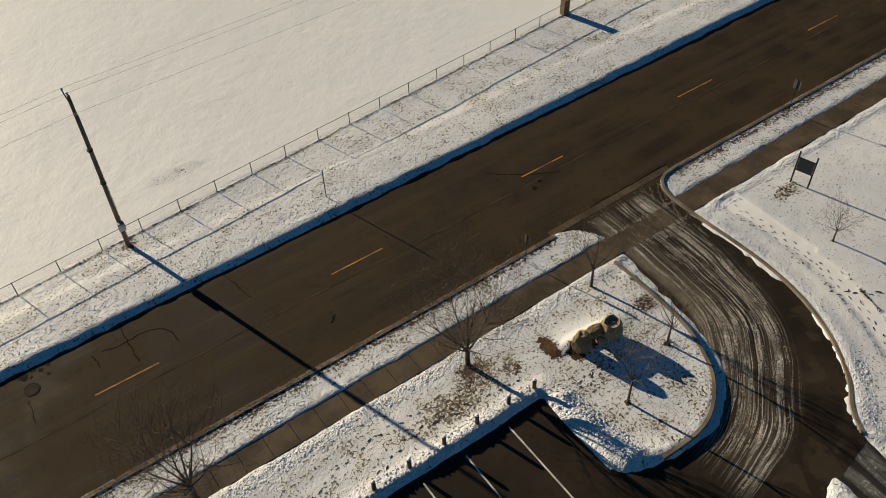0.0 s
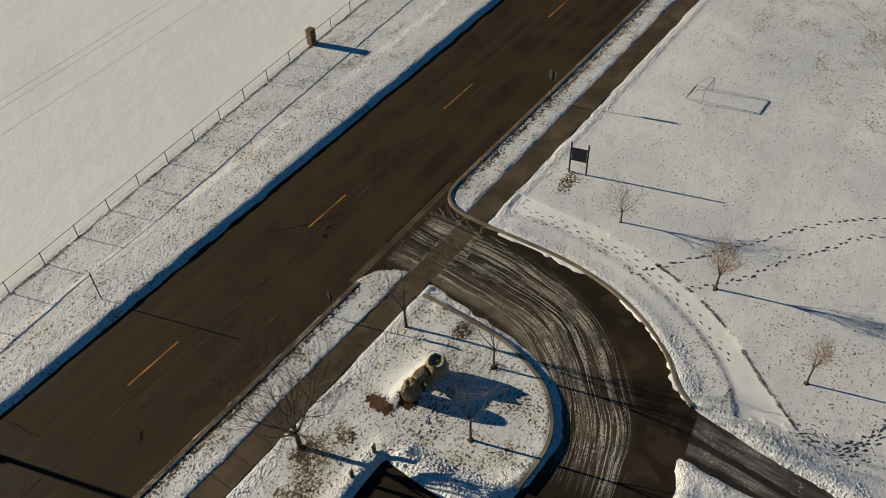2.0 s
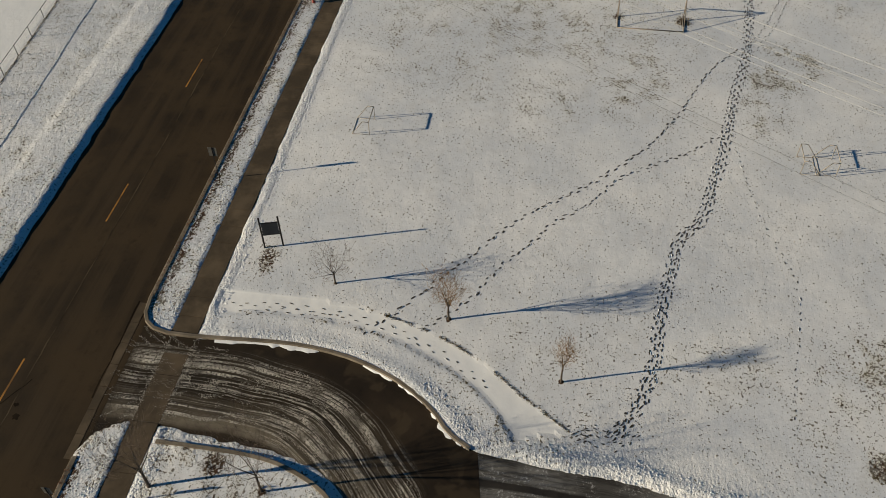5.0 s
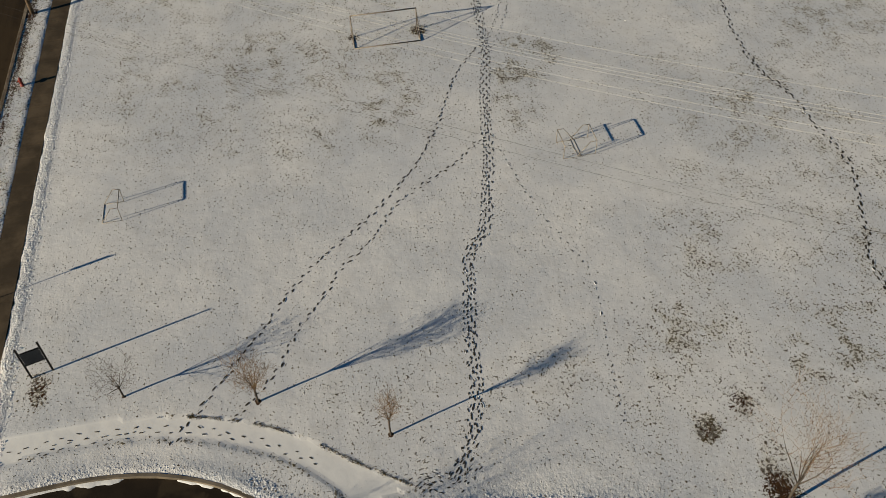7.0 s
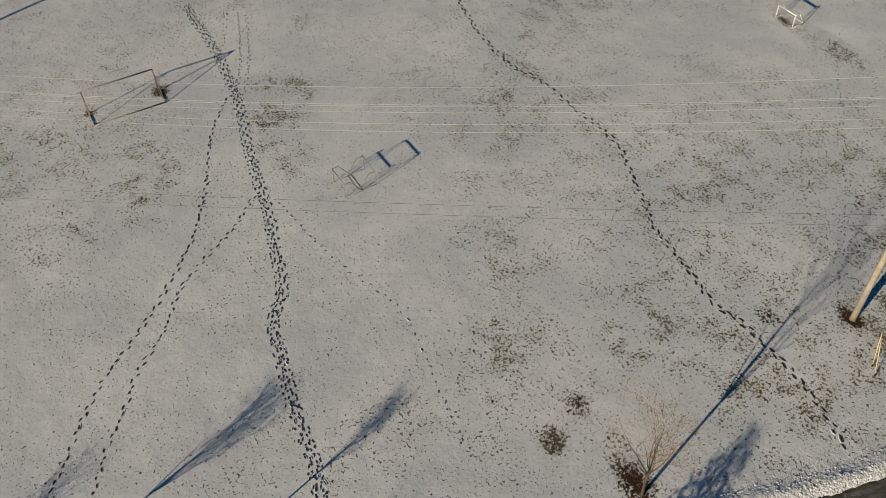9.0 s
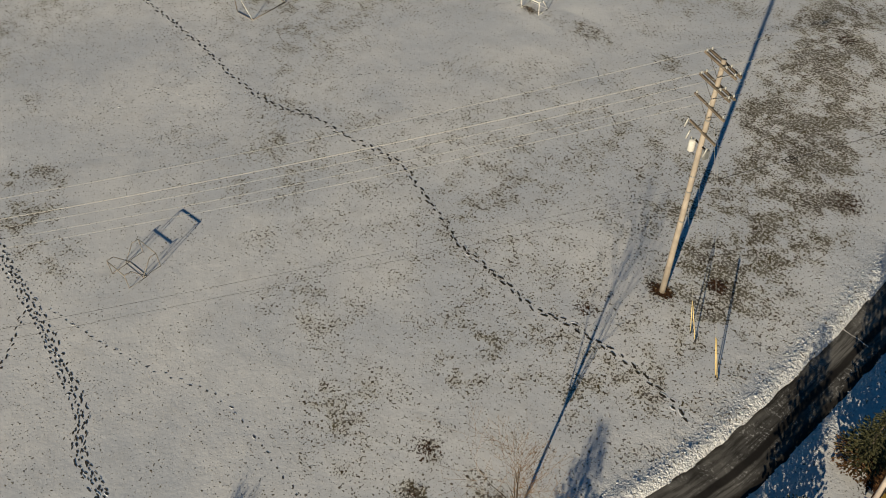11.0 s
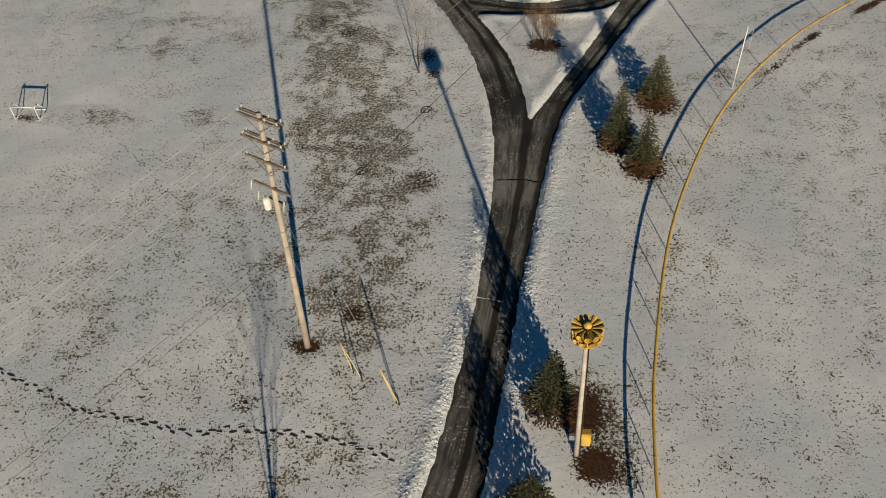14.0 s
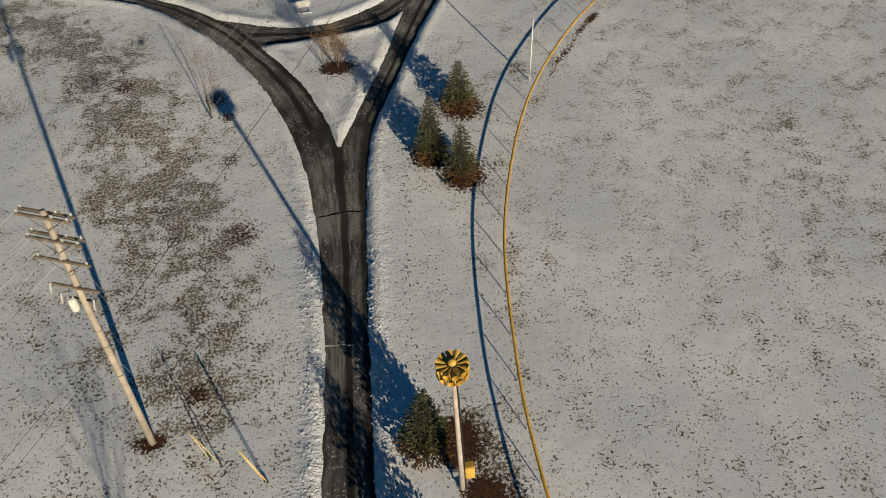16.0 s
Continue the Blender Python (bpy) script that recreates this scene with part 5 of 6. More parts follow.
# ---- trees ----
bare_tree((17.1, 23.1), 5.9, 1.5, 0.14, "large leafless tree with a wide spreading crown", 4, (11, 6, 5, 3), 0.95, 0.75)
bare_tree((1.5, 24.7), 5.6, 1.4, 0.13, "large leafless tree beside the sidewalk", 9, (11, 6, 5, 3), 0.95, 0.75)
bare_tree((26.5, 23.4), 4.7, 1.7, 0.075, "slim leafless street tree near the drive", 14, (6, 5, 4, 3), 0.75, 1.2)
bare_tree((27.0, 17.65), 5.2, 1.8, 0.06, "slim leafless tree on the snowy island", 21, (6, 5, 4, 3), 0.75, 1.2, None, 0.35)
bare_tree((22.5, 16.1), 6.0, 2.1, 0.065, "slim leafless tree on the snowy island", 28, (6, 5, 4, 3), 0.75, 1.2, None, 0.35)
bare_tree((41.03, 17.25), 2.5, 1.0, 0.055, "small leafless tree with a flat crown", 33, (7, 4, 4, 2), 1.0, 0.5, None, 0.2)
bare_tree((39.2, 10.0), 4.3, 1.35, 0.06, "small tree with dense reddish twigs", 37, (9, 5, 4, 3), 0.62, 1.0, RED_TWIG, 0.33, (0, 0), 0.47)
bare_tree((35.7, 3.25), 4.0, 1.6, 0.05, "slim small tree with a narrow crown of reddish twigs", 44, (8, 5, 4, 2), 0.55, 1.0, RED_TWIG, 0.3, (0, 0), 0.36)
bare_tree((27.95, -15.1), 6.8, 2.2, 0.075, "tall thin leafless tree with upright stems", 52, (7, 4, 4, 3), 0.5, 1.3, RED_TWIG)
bare_tree((27.0, -58.8), 5.6, 0.7, 0.06, "thin leafless sapling with pale upright stems", 61, (4, 4, 3, 2), 0.45, 1.4, RED_TWIG)
bare_tree((17.4, -62.8), 2.8, 0.15, 0.04, "shrub of pale bare stems in a leafy bed", 66, (14, 5, 3, 2), 0.5, 1.3, RED_TWIG)
bare_tree((18.3, -63.1), 2.3, 0.12, 0.035, "shrub of pale bare stems in a leafy bed", 67, (9, 4, 3, 2), 0.5, 1.3, RED_TWIG)

spruce((16.95, -29.2), 5.1, 1.45, "dense green spruce beside the siren pole", 3)
spruce((17.95, -22.9), 4.1, 1.6, "dense green spruce beside the park road", 5)
spruce((22.9, -6.2), 5.0, 2.1, "broad green spruce west of the park road", 12)
spruce((12.45, -51.0), 5.3, 1.25, "tall dense spruce in a group of three", 7)
spruce((10.85, -48.8), 4.4, 1.35, "broad green spruce in a group of three", 8)
spruce((9.5, -56.0), 4.2, 1.45, "broad green spruce in a group of three", 9)


def dry_clump(at, radius, height, count, label, seed):
    """A clump of dead grass: many thin arched blades."""
    rng = random.Random(seed)
    verts, faces = [], []
    for _ in range(count):
        a, r = rng.uniform(0, 6.283), radius * math.sqrt(rng.random())
        x, y = math.cos(a) * r, math.sin(a) * r
        lean, h, w = rng.uniform(0.1, 0.7) * height, height * rng.uniform(0.5, 1.1), rng.uniform(0.008, 0.018)
        b = a + rng.uniform(-0.9, 0.9)
        u, v = math.cos(b), math.sin(b)
        n = len(verts)
        verts += [(x - v * w, y + u * w, -0.03), (x + v * w, y - u * w, -0.03), (x + u * lean * 0.4 + v * w, y + v * lean * 0.4 - u * w, h * 0.65), (x + u * lean * 0.4 - v * w, y + v * lean * 0.4 + u * w, h * 0.65), (x + u * lean, y + v * lean, h)]
        faces += [(n, n + 1, n + 2, n + 3), (n + 3, n + 2, n + 4)]
    ob = mesh_object("dry_grass_clump", verts, faces, GRASS)
    ob.location = (at[0], at[1], ground_z(*at))
    return tagged(ob, label, "grass", kind="stuff")


def grass_material():
    m = Nodes("dry_grass", 0.85)
    body = m.mix(m.step(m.island(), 0.0, 1.0), (0.060, 0.046, 0.018), (0.21, 0.16, 0.075))
    return m.done(body)


GRASS = grass_material()
for k, (x, y, r, h, n) in enumerate(((32.6, -13.0, 0.7, 0.08, 70), (29.2, -15.3, 0.9, 0.10, 120), (28.0, 20.4, 0.6, 0.12, 70), (27.1, 17.5, 0.35, 0.14, 60),
                                     (26.6, -61.0, 0.8, 0.10, 90), (73.1, -4.6, 0.7, 0.12, 90), (30.4, -32.2, 0.8, 0.10, 120), (55.3, -51.6, 0.8, 0.10, 70))):
    dry_clump((x, y), r, h, n, "clump of dead straw-coloured grass in snow", 70 + k)


# ---- footprints ----
def footprints(line, stride, gap, label, seed, size=0.15, lanes=1, sway=0.08):
    """Trodden prints along a line: dark heel-and-sole hollows, each with a low crescent of pushed-up snow."""
    rng = random.Random(seed)
    p = np.array(smooth_line(line, 2))
    lengths = np.r_[0, np.cumsum(np.linalg.norm(np.diff(p, axis=0), axis=1))]
    verts, faces, rim_verts, rim_faces = [], [], [], []
    for lane in range(lanes):
        s, foot = rng.uniform(0, stride), 1
        drift = rng.uniform(-1, 1) * sway * 6 if lanes > 1 else 0
        while s < lengths[-1]:
            x, y = np.interp(s, lengths, p[:, 0]), np.interp(s, lengths, p[:, 1])
            u, v = np.interp(s + 0.2, lengths, p[:, 0]) - x, np.interp(s + 0.2, lengths, p[:, 1]) - y
            norm = math.hypot(u, v) or 1.0
            u, v = u / norm, v / norm
            wander = foot * gap + drift + rng.uniform(-sway, sway)
            x, y = x - v * wander, y + u * wander
            a = rng.uniform(-0.35, 0.35)
            u, v = u * math.cos(a) - v * math.sin(a), u * math.sin(a) + v * math.cos(a)
            z = ground_z(x, y)
            long, wide = size * rng.uniform(0.65, 1.2), size * rng.uniform(0.30, 0.46)
            n = len(verts)
            for k in range(10):
                q = 2 * math.pi * k / 10
                waist = 1.0 - 0.28 * abs(math.sin(q)) ** 4 + 0.12 * math.cos(q)
                c, d = math.cos(q) * long * rng.uniform(0.8, 1.2), math.sin(q) * wide * waist * rng.uniform(0.65, 1.3)
                verts.append((x + u * c - v * d, y + v * c + u * d, z + 0.016))
            faces.append(tuple(range(n, n + 10)))
            if rng.random() < 0.15:
                side, n = rng.choice((-1, 1)), len(rim_verts)
                for k in range(5):
                    q = side * (0.3 + 0.55 * k)
                    for far, up in ((1.15, 0.010), (1.3, 0.018 + 0.012 * rng.random()), (1.55, 0.004)):
                        c, d = math.cos(q) * long * far, math.sin(q) * (wide * far + 0.01)
                        rim_verts.append((x + u * c - v * d, y + v * c + u * d, z + up))
                for k in range(4):
                    for r in range(2):
                        f = (n + 3 * k + r, n + 3 * k + r + 1, n + 3 * k + r + 4, n + 3 * k + r + 3)
                        rim_faces.append(f if side < 0 else f[::-1])
            s += stride * rng.uniform(0.75, 1.25)
            foot = -foot
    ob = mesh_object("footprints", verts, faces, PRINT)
    mesh_object("pushed_up_snow", rim_verts, rim_faces, SNOW_PLAIN, ob, "low rims of white snow")
    return tagged(ob, label, "footprints", kind="stuff")


FOOT_A = [(37.4, 14.6), (39.5, 13.1), (41.2, 11.7), (42.6, 10.8), (44.1, 9.5), (47.1, 7.6), (49.3, 5.5), (51.0, 3.3), (53.4, 1.0), (56.2, -1.4), (59.1, -3.1), (62.2, -4.6), (66.3, -6.2), (69.5, -8.7)]
FOOT_B = [(38.2, 11.4), (40.2, 9.4), (42.1, 8.3), (44.0, 7.4), (45.9, 5.8), (48.3, 4.4), (50.0, 2.2), (52.8, 0.7), (54.7, -2.1), (56.3, -4.5), (58.3, -6.5)]
FOOT_MAIN = [(32.5, 0.4), (34.5, -1.0), (36.1, -1.4), (38.0, -1.9), (41.3, -2.2), (45.0, -3.0), (47.4, -3.3), (49.5, -5.1), (53.4, -6.0), (56.4, -6.8), (62.3, -7.8), (68.3, -9.3), (73.0, -9.9), (77.4, -10.3), (84.0, -10.2)]
FOOT_D = [(89.5, -31.7), (86.2, -31.5), (83.0, -31.8), (77.7, -31.3), (74.5, -30.8), (70.9, -30.4), (67.7, -29.5), (61.4, -29.1), (59.1, -30.3), (55.6, -30.1), (52.8, -30.6), (50.0, -30.6), (47.7, -29.7), (45.9, -28.9), (44.0, -28.4), (42.3, -27.3), (39.7, -27.1), (37.3, -26.7), (35.1, -26.3), (33.4, -26.9), (31.3, -26.7), (29.1, -26.8), (27.0, -26.4), (24.8, -25.7)]
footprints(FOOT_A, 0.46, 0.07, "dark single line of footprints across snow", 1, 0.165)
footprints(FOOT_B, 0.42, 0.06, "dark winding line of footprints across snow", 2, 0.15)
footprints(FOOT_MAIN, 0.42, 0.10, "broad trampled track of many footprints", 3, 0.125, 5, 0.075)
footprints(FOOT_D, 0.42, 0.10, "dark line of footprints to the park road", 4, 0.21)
footprints([(81.1, -12.8), (76.2, -10.9)], 0.5, 0.08, "short line of footprints in snow", 5, 0.12)
footprints([(80.5, -14.1), (72.3, -11.3), (68.4, -9.0)], 0.4, 0.06, "faint line of footprints in snow", 6, 0.11, 2)
footprints([(57.4, -7.6), (50.2, -8.6), (47.4, -9.6), (45.2, -10.4), (42.0, -10.2), (39.2, -9.7), (37.3, -9.3), (33.6, -9.0)], 0.6, 0.05, "faint dotted line of small tracks", 7, 0.10)
footprints([(52.0, -54.5), (48.4, -50.1), (44.2, -46.4), (39.8, -41.9), (37.3, -39.1), (34.3, -35.8)], 0.6, 0.05, "faint dotted line of small tracks", 8, 0.10)
footprints([(38.6, 23.2), (39.0, 20.0), (38.8, 16.6), (38.2, 13.6), (37.2, 11.0), (36.0, 8.8), (34.6, 6.9)], 0.46, 0.15, "footprints along the snowy footpath", 9, 0.125)
footprints([(38.0, 22.6), (38.6, 19.6), (38.5, 16.4)], 0.44, 0.14, "footprints along the snowy footpath", 10, 0.12)
footprints([(70.0, -36.0), (70.1, -38.4), (70.3, -40.0), (69.6, -42.2), (69.1, -44.0), (68.8, -46.6), (68.7, -49.5), (69.2, -52.4)], 0.5, 0.06, "faint dotted line of small tracks", 17, 0.09)
footprints([(70.4, -39.7), (70.0, -36.8), (69.7, -32.8), (69.7, -29.7), (70.3, -25.9), (70.6, -22.4), (71.0, -19.9)], 0.55, 0.07, "faint line of footprints across thin snow", 18, 0.11)
footprints([(70.1, -24.3), (65.5, -27.5), (63.2, -31.4), (60.0, -35.8), (56.4, -39.8), (55.0, -43.1)], 0.65, 0.06, "faint dotted line of small tracks", 19, 0.09)
footprints([(32.6, 2.6), (33.2, 1.6), (32.4, 0.6), (33.5, -0.2)], 0.3, 0.12, "trampled corner of the snowy footpath", 11, 0.11, 4, 0.14)
footprints([(15.9, -29.0), (16.4, -34.0), (16.2, -39.0), (15.0, -45.0), (14.4, -50.0), (12.6, -55.0)], 0.55, 0.09, "faint footprints beside the park road", 12, 0.10)
footprints([(6.0, 21.0), (9.0, 22.2), (12.0, 22.3), (15.0, 21.9)], 0.6, 0.08, "footprints between the sidewalk and the car park", 13, 0.13)
footprints([(9.5, 20.3), (12.0, 21.3), (15.0, 21.0), (19.0, 20.6)], 0.6, 0.08, "footprints between the sidewalk and the car park", 14, 0.13)
footprints([(19.5, 19.6), (21.0, 18.6), (22.3, 18.9), (24.0, 19.0)], 0.4, 0.1, "footprints on the snowy island", 15, 0.12, 2)
footprints([(26.2, 16.5), (25.6, 14.8), (26.0, 13.6)], 0.4, 0.1, "footprints on the snowy island", 16, 0.11, 2)


# ---- small posts at the car park ----
def bollard(x, y):
    post = thing("wooden_bollard", (x, y, ground_z(x, y) - 0.05), "short weathered wooden bollard in a snowbank", "bollard", "car park bollards")
    part("shaft", turned([(0.11, -0.1), (0.11, 0.72), (0.10, 0.78), (0.06, 0.8)], 10), POLE_WOOD, post)
    part("snow_cap", turned([(0.10, 0.79), (0.09, 0.83), (0.03, 0.86)], 9), SNOW_PLAIN, post, "little cap of snow")
    return post


for x in (2.4, 4.5, 6.7, 8.85, 10.95, 13.1, 15.2, 17.3, 19.05):
    bollard(x, 19.72)


def manhole():
    lid = thing("manhole", (-3.1, 36.1, 0.0), "round iron manhole cover in worn asphalt", "manhole")
    part("frame", turned([(0.44, 0.0), (0.44, 0.02), (0.38, 0.021), (0.38, 0.004)], 24), IRON, lid)
    part("cover", turned([(0.37, 0.0), (0.37, 0.014), (0.3, 0.02)], 24), IRON, lid)


IRON = plain("worn_iron", (0.030, 0.022, 0.014), 0.8, 0, 8, 0.5, 0.004, 0.1)
manhole()


# ---- painted lines and slabs, last ----
def painted(name, x0, y0, x1, y1, material, parent, z=0.006):
    me = bpy.data.meshes.new(name)
    me.from_pydata([(x0, y0, 0), (x1, y0, 0), (x1, y1, 0), (x0, y1, 0)], [], [(0, 1, 2, 3)])
    me.materials.append(material)
    ob = new(name, me)
    ob.location = (0, 0, z)
    ob.parent = parent
    return ob


for k in range(-3, 9):
    painted("centre_dash", -0.4 + 14.94 * k, 33.57, 3.3 + 14.94 * k, 33.68, YELLOW_PAINT, road)
def seam():
    """A long tar seam beside the centre line."""
    rng = random.Random(3)
    xs = [x * 0.8 for x in range(-40, 140)]
    side = [32.72 + 0.0025 * x + 0.05 * math.sin(x * 0.21) + rng.uniform(-0.03, 0.03) for x in xs]
    verts = [(x, y + s * rng.uniform(0.025, 0.05), 0.005) for x, y in zip(xs, side) for s in (-1, 1)]
    faces = [(2 * i, 2 * i + 2, 2 * i + 3, 2 * i + 1) for i in range(len(xs) - 1)]
    ob = mesh_object("tar_seam", verts, faces, SEAM, road)


def crack(name, line, width, seed, material, z=0.0045, parent=None):
    """A thin wandering crack or tar line in the asphalt."""
    rng = random.Random(seed)
    p, _ = resample(smooth_line(line, 2) if len(line) > 2 else line, max(6, 4 * len(line)))
    way = np.gradient(p, axis=0)
    out = np.stack([way[:, 1], -way[:, 0]], -1) / np.linalg.norm(way, axis=1, keepdims=True)
    verts = []
    for q, o in zip(p, out):
        shift, w = rng.uniform(-0.05, 0.05), width * rng.uniform(0.7, 1.7) / 2
        verts += [(*(q + o * (shift - w)), z), (*(q + o * (shift + w)), z)]
    ob = mesh_object(name, verts, [(2 * i, 2 * i + 2, 2 * i + 3, 2 * i + 1) for i in range(len(p) - 1)], material, parent or road)
    if ob.data.polygons[0].normal.z < 0:
        ob.data.flip_normals()


def blotch(x, y, r, seed, material, z=0.004):
    rng = random.Random(seed)
    verts = [(x + math.cos(a) * r * rng.uniform(0.5, 1.3), y + math.sin(a) * r * rng.uniform(0.5, 1.3), z) for a in (k * 0.4488 for k in range(14))]
    mesh_object("tar_blotch", verts, [tuple(range(14))], material, road)


TAR = plain("dark_tar", (0.018, 0.0125, 0.0075), 0.85, 0, 5, 0.4, 0.004, 0.05)
for k, (line, w) in enumerate((([(9.11, 38.12), (9.41, 36.34), (9.71, 34.9)], 0.05), ([(2.54, 37.9), (2.42, 36.42), (2.43, 35.56), (2.42, 34.4)], 0.06), ([(0.92, 36.34), (2.27, 36.02), (3.44, 36.36), (4.72, 35.77), (4.86, 34.45)], 0.07),
                               ([(2.82, 38.06), (3.9, 37.8), (4.93, 37.96)], 0.06), ([(-3.49, 35.43), (-3.61, 33.73)], 0.05), ([(-3.59, 37.86), (-3.49, 37.14)], 0.08), ([(0.38, 36.4), (0.54, 35.3)], 0.05), ([(27.75, 35.46), (29.03, 34.15), (31.9, 32.5)], 0.06),
                               ([(12.57, 30.32), (13.08, 30.76)], 0.12))):
    crack("crack", line, w, 40 + k, TAR)
for k, (x, y, r) in enumerate(((-2.62, 37.5, 0.32), (-3.24, 37.2, 0.28), (-2.3, 37.1, 0.16), (-1.8, 37.3, 0.14), (-2.0, 36.6, 0.12), (29.46, 32.24, 0.22), (30.2, 32.6, 0.14), (-2.9, 36.9, 0.12))):
    blotch(x, y, r, 60 + k, TAR)
crack("crack", [(20.5, -47.15), (19.0, -47.3), (17.45, -47.1)], 0.10, 81, TAR, -0.007, trail)
crack("crack", [(21.4, -36.85), (20.4, -36.7), (19.6, -36.5)], 0.06, 82, WHITE_PAINT, -0.007, trail)
crack("crack", [(31.2, 28.62), (34.0, 28.66), (38.2, 28.7)], 0.07, 83, TAR, 0.0045)
SEAM = plain("weathered_tar", (0.066, 0.048, 0.029), 0.9, 0, 3, 0.6, 0.004, 0.1)
seam()
for x in (16.56, 13.72, 11.08, 8.4, 5.7):
    painted("stall_line", x - 0.05, 13.0, x + 0.05, 18.7, WHITE_PAINT, drive, 0.004)
walk_slabs("sidewalk_west", -40, 30.1, lambda x: 24.15 + 0.0009 * (x + 260), 1.5, "damp brown concrete sidewalk cleared of snow")
walk_slabs("sidewalk_crossing", 30.15, 36.1, lambda x: 24.38, 1.42, "wet concrete sidewalk crossing the drive's mouth", 0.004)
walk_slabs("gutter", 27.4, 38.6, lambda x: 28.05 + 0.012 * (x - 27.4), 0.42, "wet concrete gutter pan across the drive's mouth", 0.012)
walk_slabs("sidewalk_east", 35.9, 112, lambda x: 24.4 + 0.001 * (x - 36), 1.5, "damp brown concrete sidewalk cleared of snow")


# ---- grass standing out of the snow, and leaves along the kerb ----
def grass_tufts(count):
    rng = np.random.RandomState(12)
    x, y = rng.uniform(-20, 100, 700000), rng.uniform(-90, 62, 700000)
    i, j = np.rint((y - YS[0]) / STEP).astype(int), np.rint((x - XS[0]) / STEP).astype(int)
    sd, grass = OFF_ROAD[i, j], COVER[i, j]
    clump = fractal(x, y, 0.9, 2)
    keep = (sd > 0.25) & (rng.rand(len(x)) < 1.6 * np.clip(grass - 0.08, 0, 1) ** 1.4 * np.clip((clump - 0.35) * 4, 0, 1.6))
    x, y = x[keep][:count], y[keep][:count]
    verts, faces = [], []
    for a, b in zip(x, y):
        z = ground_z(a, b)
        for _ in range(3):
            spin, lean, h = rng.uniform(0, 6.28), rng.uniform(0.02, 0.06), rng.uniform(0.012, 0.030)
            u, v = math.cos(spin), math.sin(spin)
            w = rng.uniform(0.008, 0.016)
            ox, oy = a + rng.uniform(-0.06, 0.06), b + rng.uniform(-0.06, 0.06)
            n = len(verts)
            verts += [(ox - v * w, oy + u * w, z - 0.01), (ox + v * w, oy - u * w, z - 0.01), (ox + u * lean, oy + v * lean, z + h)]
            faces.append((n, n + 1, n + 2))
    ob = mesh_object("grass", verts, faces, GRASS)
    return tagged(ob, "dry olive and straw grass blades poking through snow", "grass", kind="stuff")


def leaf_litter():
    """Brown leaves and grit blown against the kerbs."""
    rng = np.random.RandomState(5)
    verts, faces = [], []
    for k in range(2600):
        x = rng.uniform(-8, 27) if rng.rand() < 0.4 else rng.uniform(38.5, 82)
        y = (27.98 if x < 30 else 28.15) - abs(rng.normal(0, 0.16)) + 0.08
        z = max(ground_z(x, y), 0.125 if abs(y - 27.9) < 0.25 else 0.0) + 0.012
        spin, r = rng.uniform(0, 6.28), rng.uniform(0.03, 0.075)
        n = len(verts)
        for q in range(4):
            a = spin + q * math.pi / 2
            s = r * (1.0 if q % 2 else 0.55)
            verts.append((x + math.cos(a) * s, y + math.sin(a) * s, z + rng.uniform(0, 0.02)))
        faces.append((n, n + 1, n + 2, n + 3))
    ob = mesh_object("leaf_litter", verts, faces, LEAVES)
    return tagged(ob, "brown dead leaves gathered along the kerb", "leaves", kind="stuff")


def leaf_material():
    m = Nodes("dead_leaves", 0.85)
    return m.done(m.mix(m.step(m.island(), 0.0, 1.0), (0.06, 0.025, 0.010), (0.20, 0.10, 0.045)))


LEAVES = leaf_material()
grass_tufts(60000)
leaf_litter()


def slush_crumbs():
    """Lumps of dirty slush left in broken ridges beside the wheel paths at the drive's mouth and round its bend."""
    rng = np.random.RandomState(8)
    verts, faces = [], []

    def lump(x, y, r):
        n = len(verts)
        for q in range(5):
            a = q * 1.2566 + rng.rand()
            verts.append((x + math.cos(a) * r * rng.uniform(0.6, 1.6), y + math.sin(a) * r * rng.uniform(0.6, 1.6), -0.006))
        verts.append((x, y, 0.004 + r * rng.uniform(0.25, 0.6)))
        faces.extend((n + q, n + (q + 1) % 5, n + 5) for q in range(5))

    for k in range(30):
        lane, flare = rng.uniform(30.2, 35.4), rng.uniform(-0.35, 0.35)
        bend, y = rng.uniform(-0.25, 0.25), 21.5
        while y < 28.3:
            up = max(0.0, y - 23.6)
            x = lane + flare * up + (lane - 32.8) * 0.045 * up * up + bend * math.sin(y * 1.1 + lane)
            if 29.9 < x < 37.0 and value_noise(np.array(lane * 7.0), np.array(y), 0.8) > 0.50 + 0.04 * up:
                for _ in range(2):
                    lump(x + rng.normal(0, 0.05), y + rng.normal(0, 0.03), 0.012 + 0.024 * rng.rand() ** 3)
            y += 0.045
    for k in range(420):
        lump(rng.uniform(30.2, 36.0), rng.choice([24.25, 25.85]) + rng.normal(0, 0.09), 0.014 + 0.03 * rng.rand() ** 2)
    for k in range(34):
        radius, turn, end = rng.uniform(9.4, 13.4), rng.uniform(-0.2, 0.0), rng.uniform(-1.5, -0.5)
        while turn > end:
            r = radius + 0.12 * math.sin(turn * 4 + radius * 3)
            x, y = 21.5 + r * math.cos(turn), 21.5 + r * math.sin(turn)
            if value_noise(np.array(radius * 7.0), np.array(turn * 9.0), 1.0) > 0.5:
                lump(x + rng.normal(0, 0.04), y + rng.normal(0, 0.04), 0.012 + 0.026 * rng.rand() ** 2)
            turn -= 0.005
    ob = mesh_object("slush_lumps", verts, faces, SLUSH)
    return tagged(ob, "dirty grey slush lumps on the drive's mouth", "slush", kind="stuff")


SLUSH = plain("dirty_slush", (0.36, 0.325, 0.275), 0.7, 0, 9, 0.4, 0.01)
slush_crumbs()


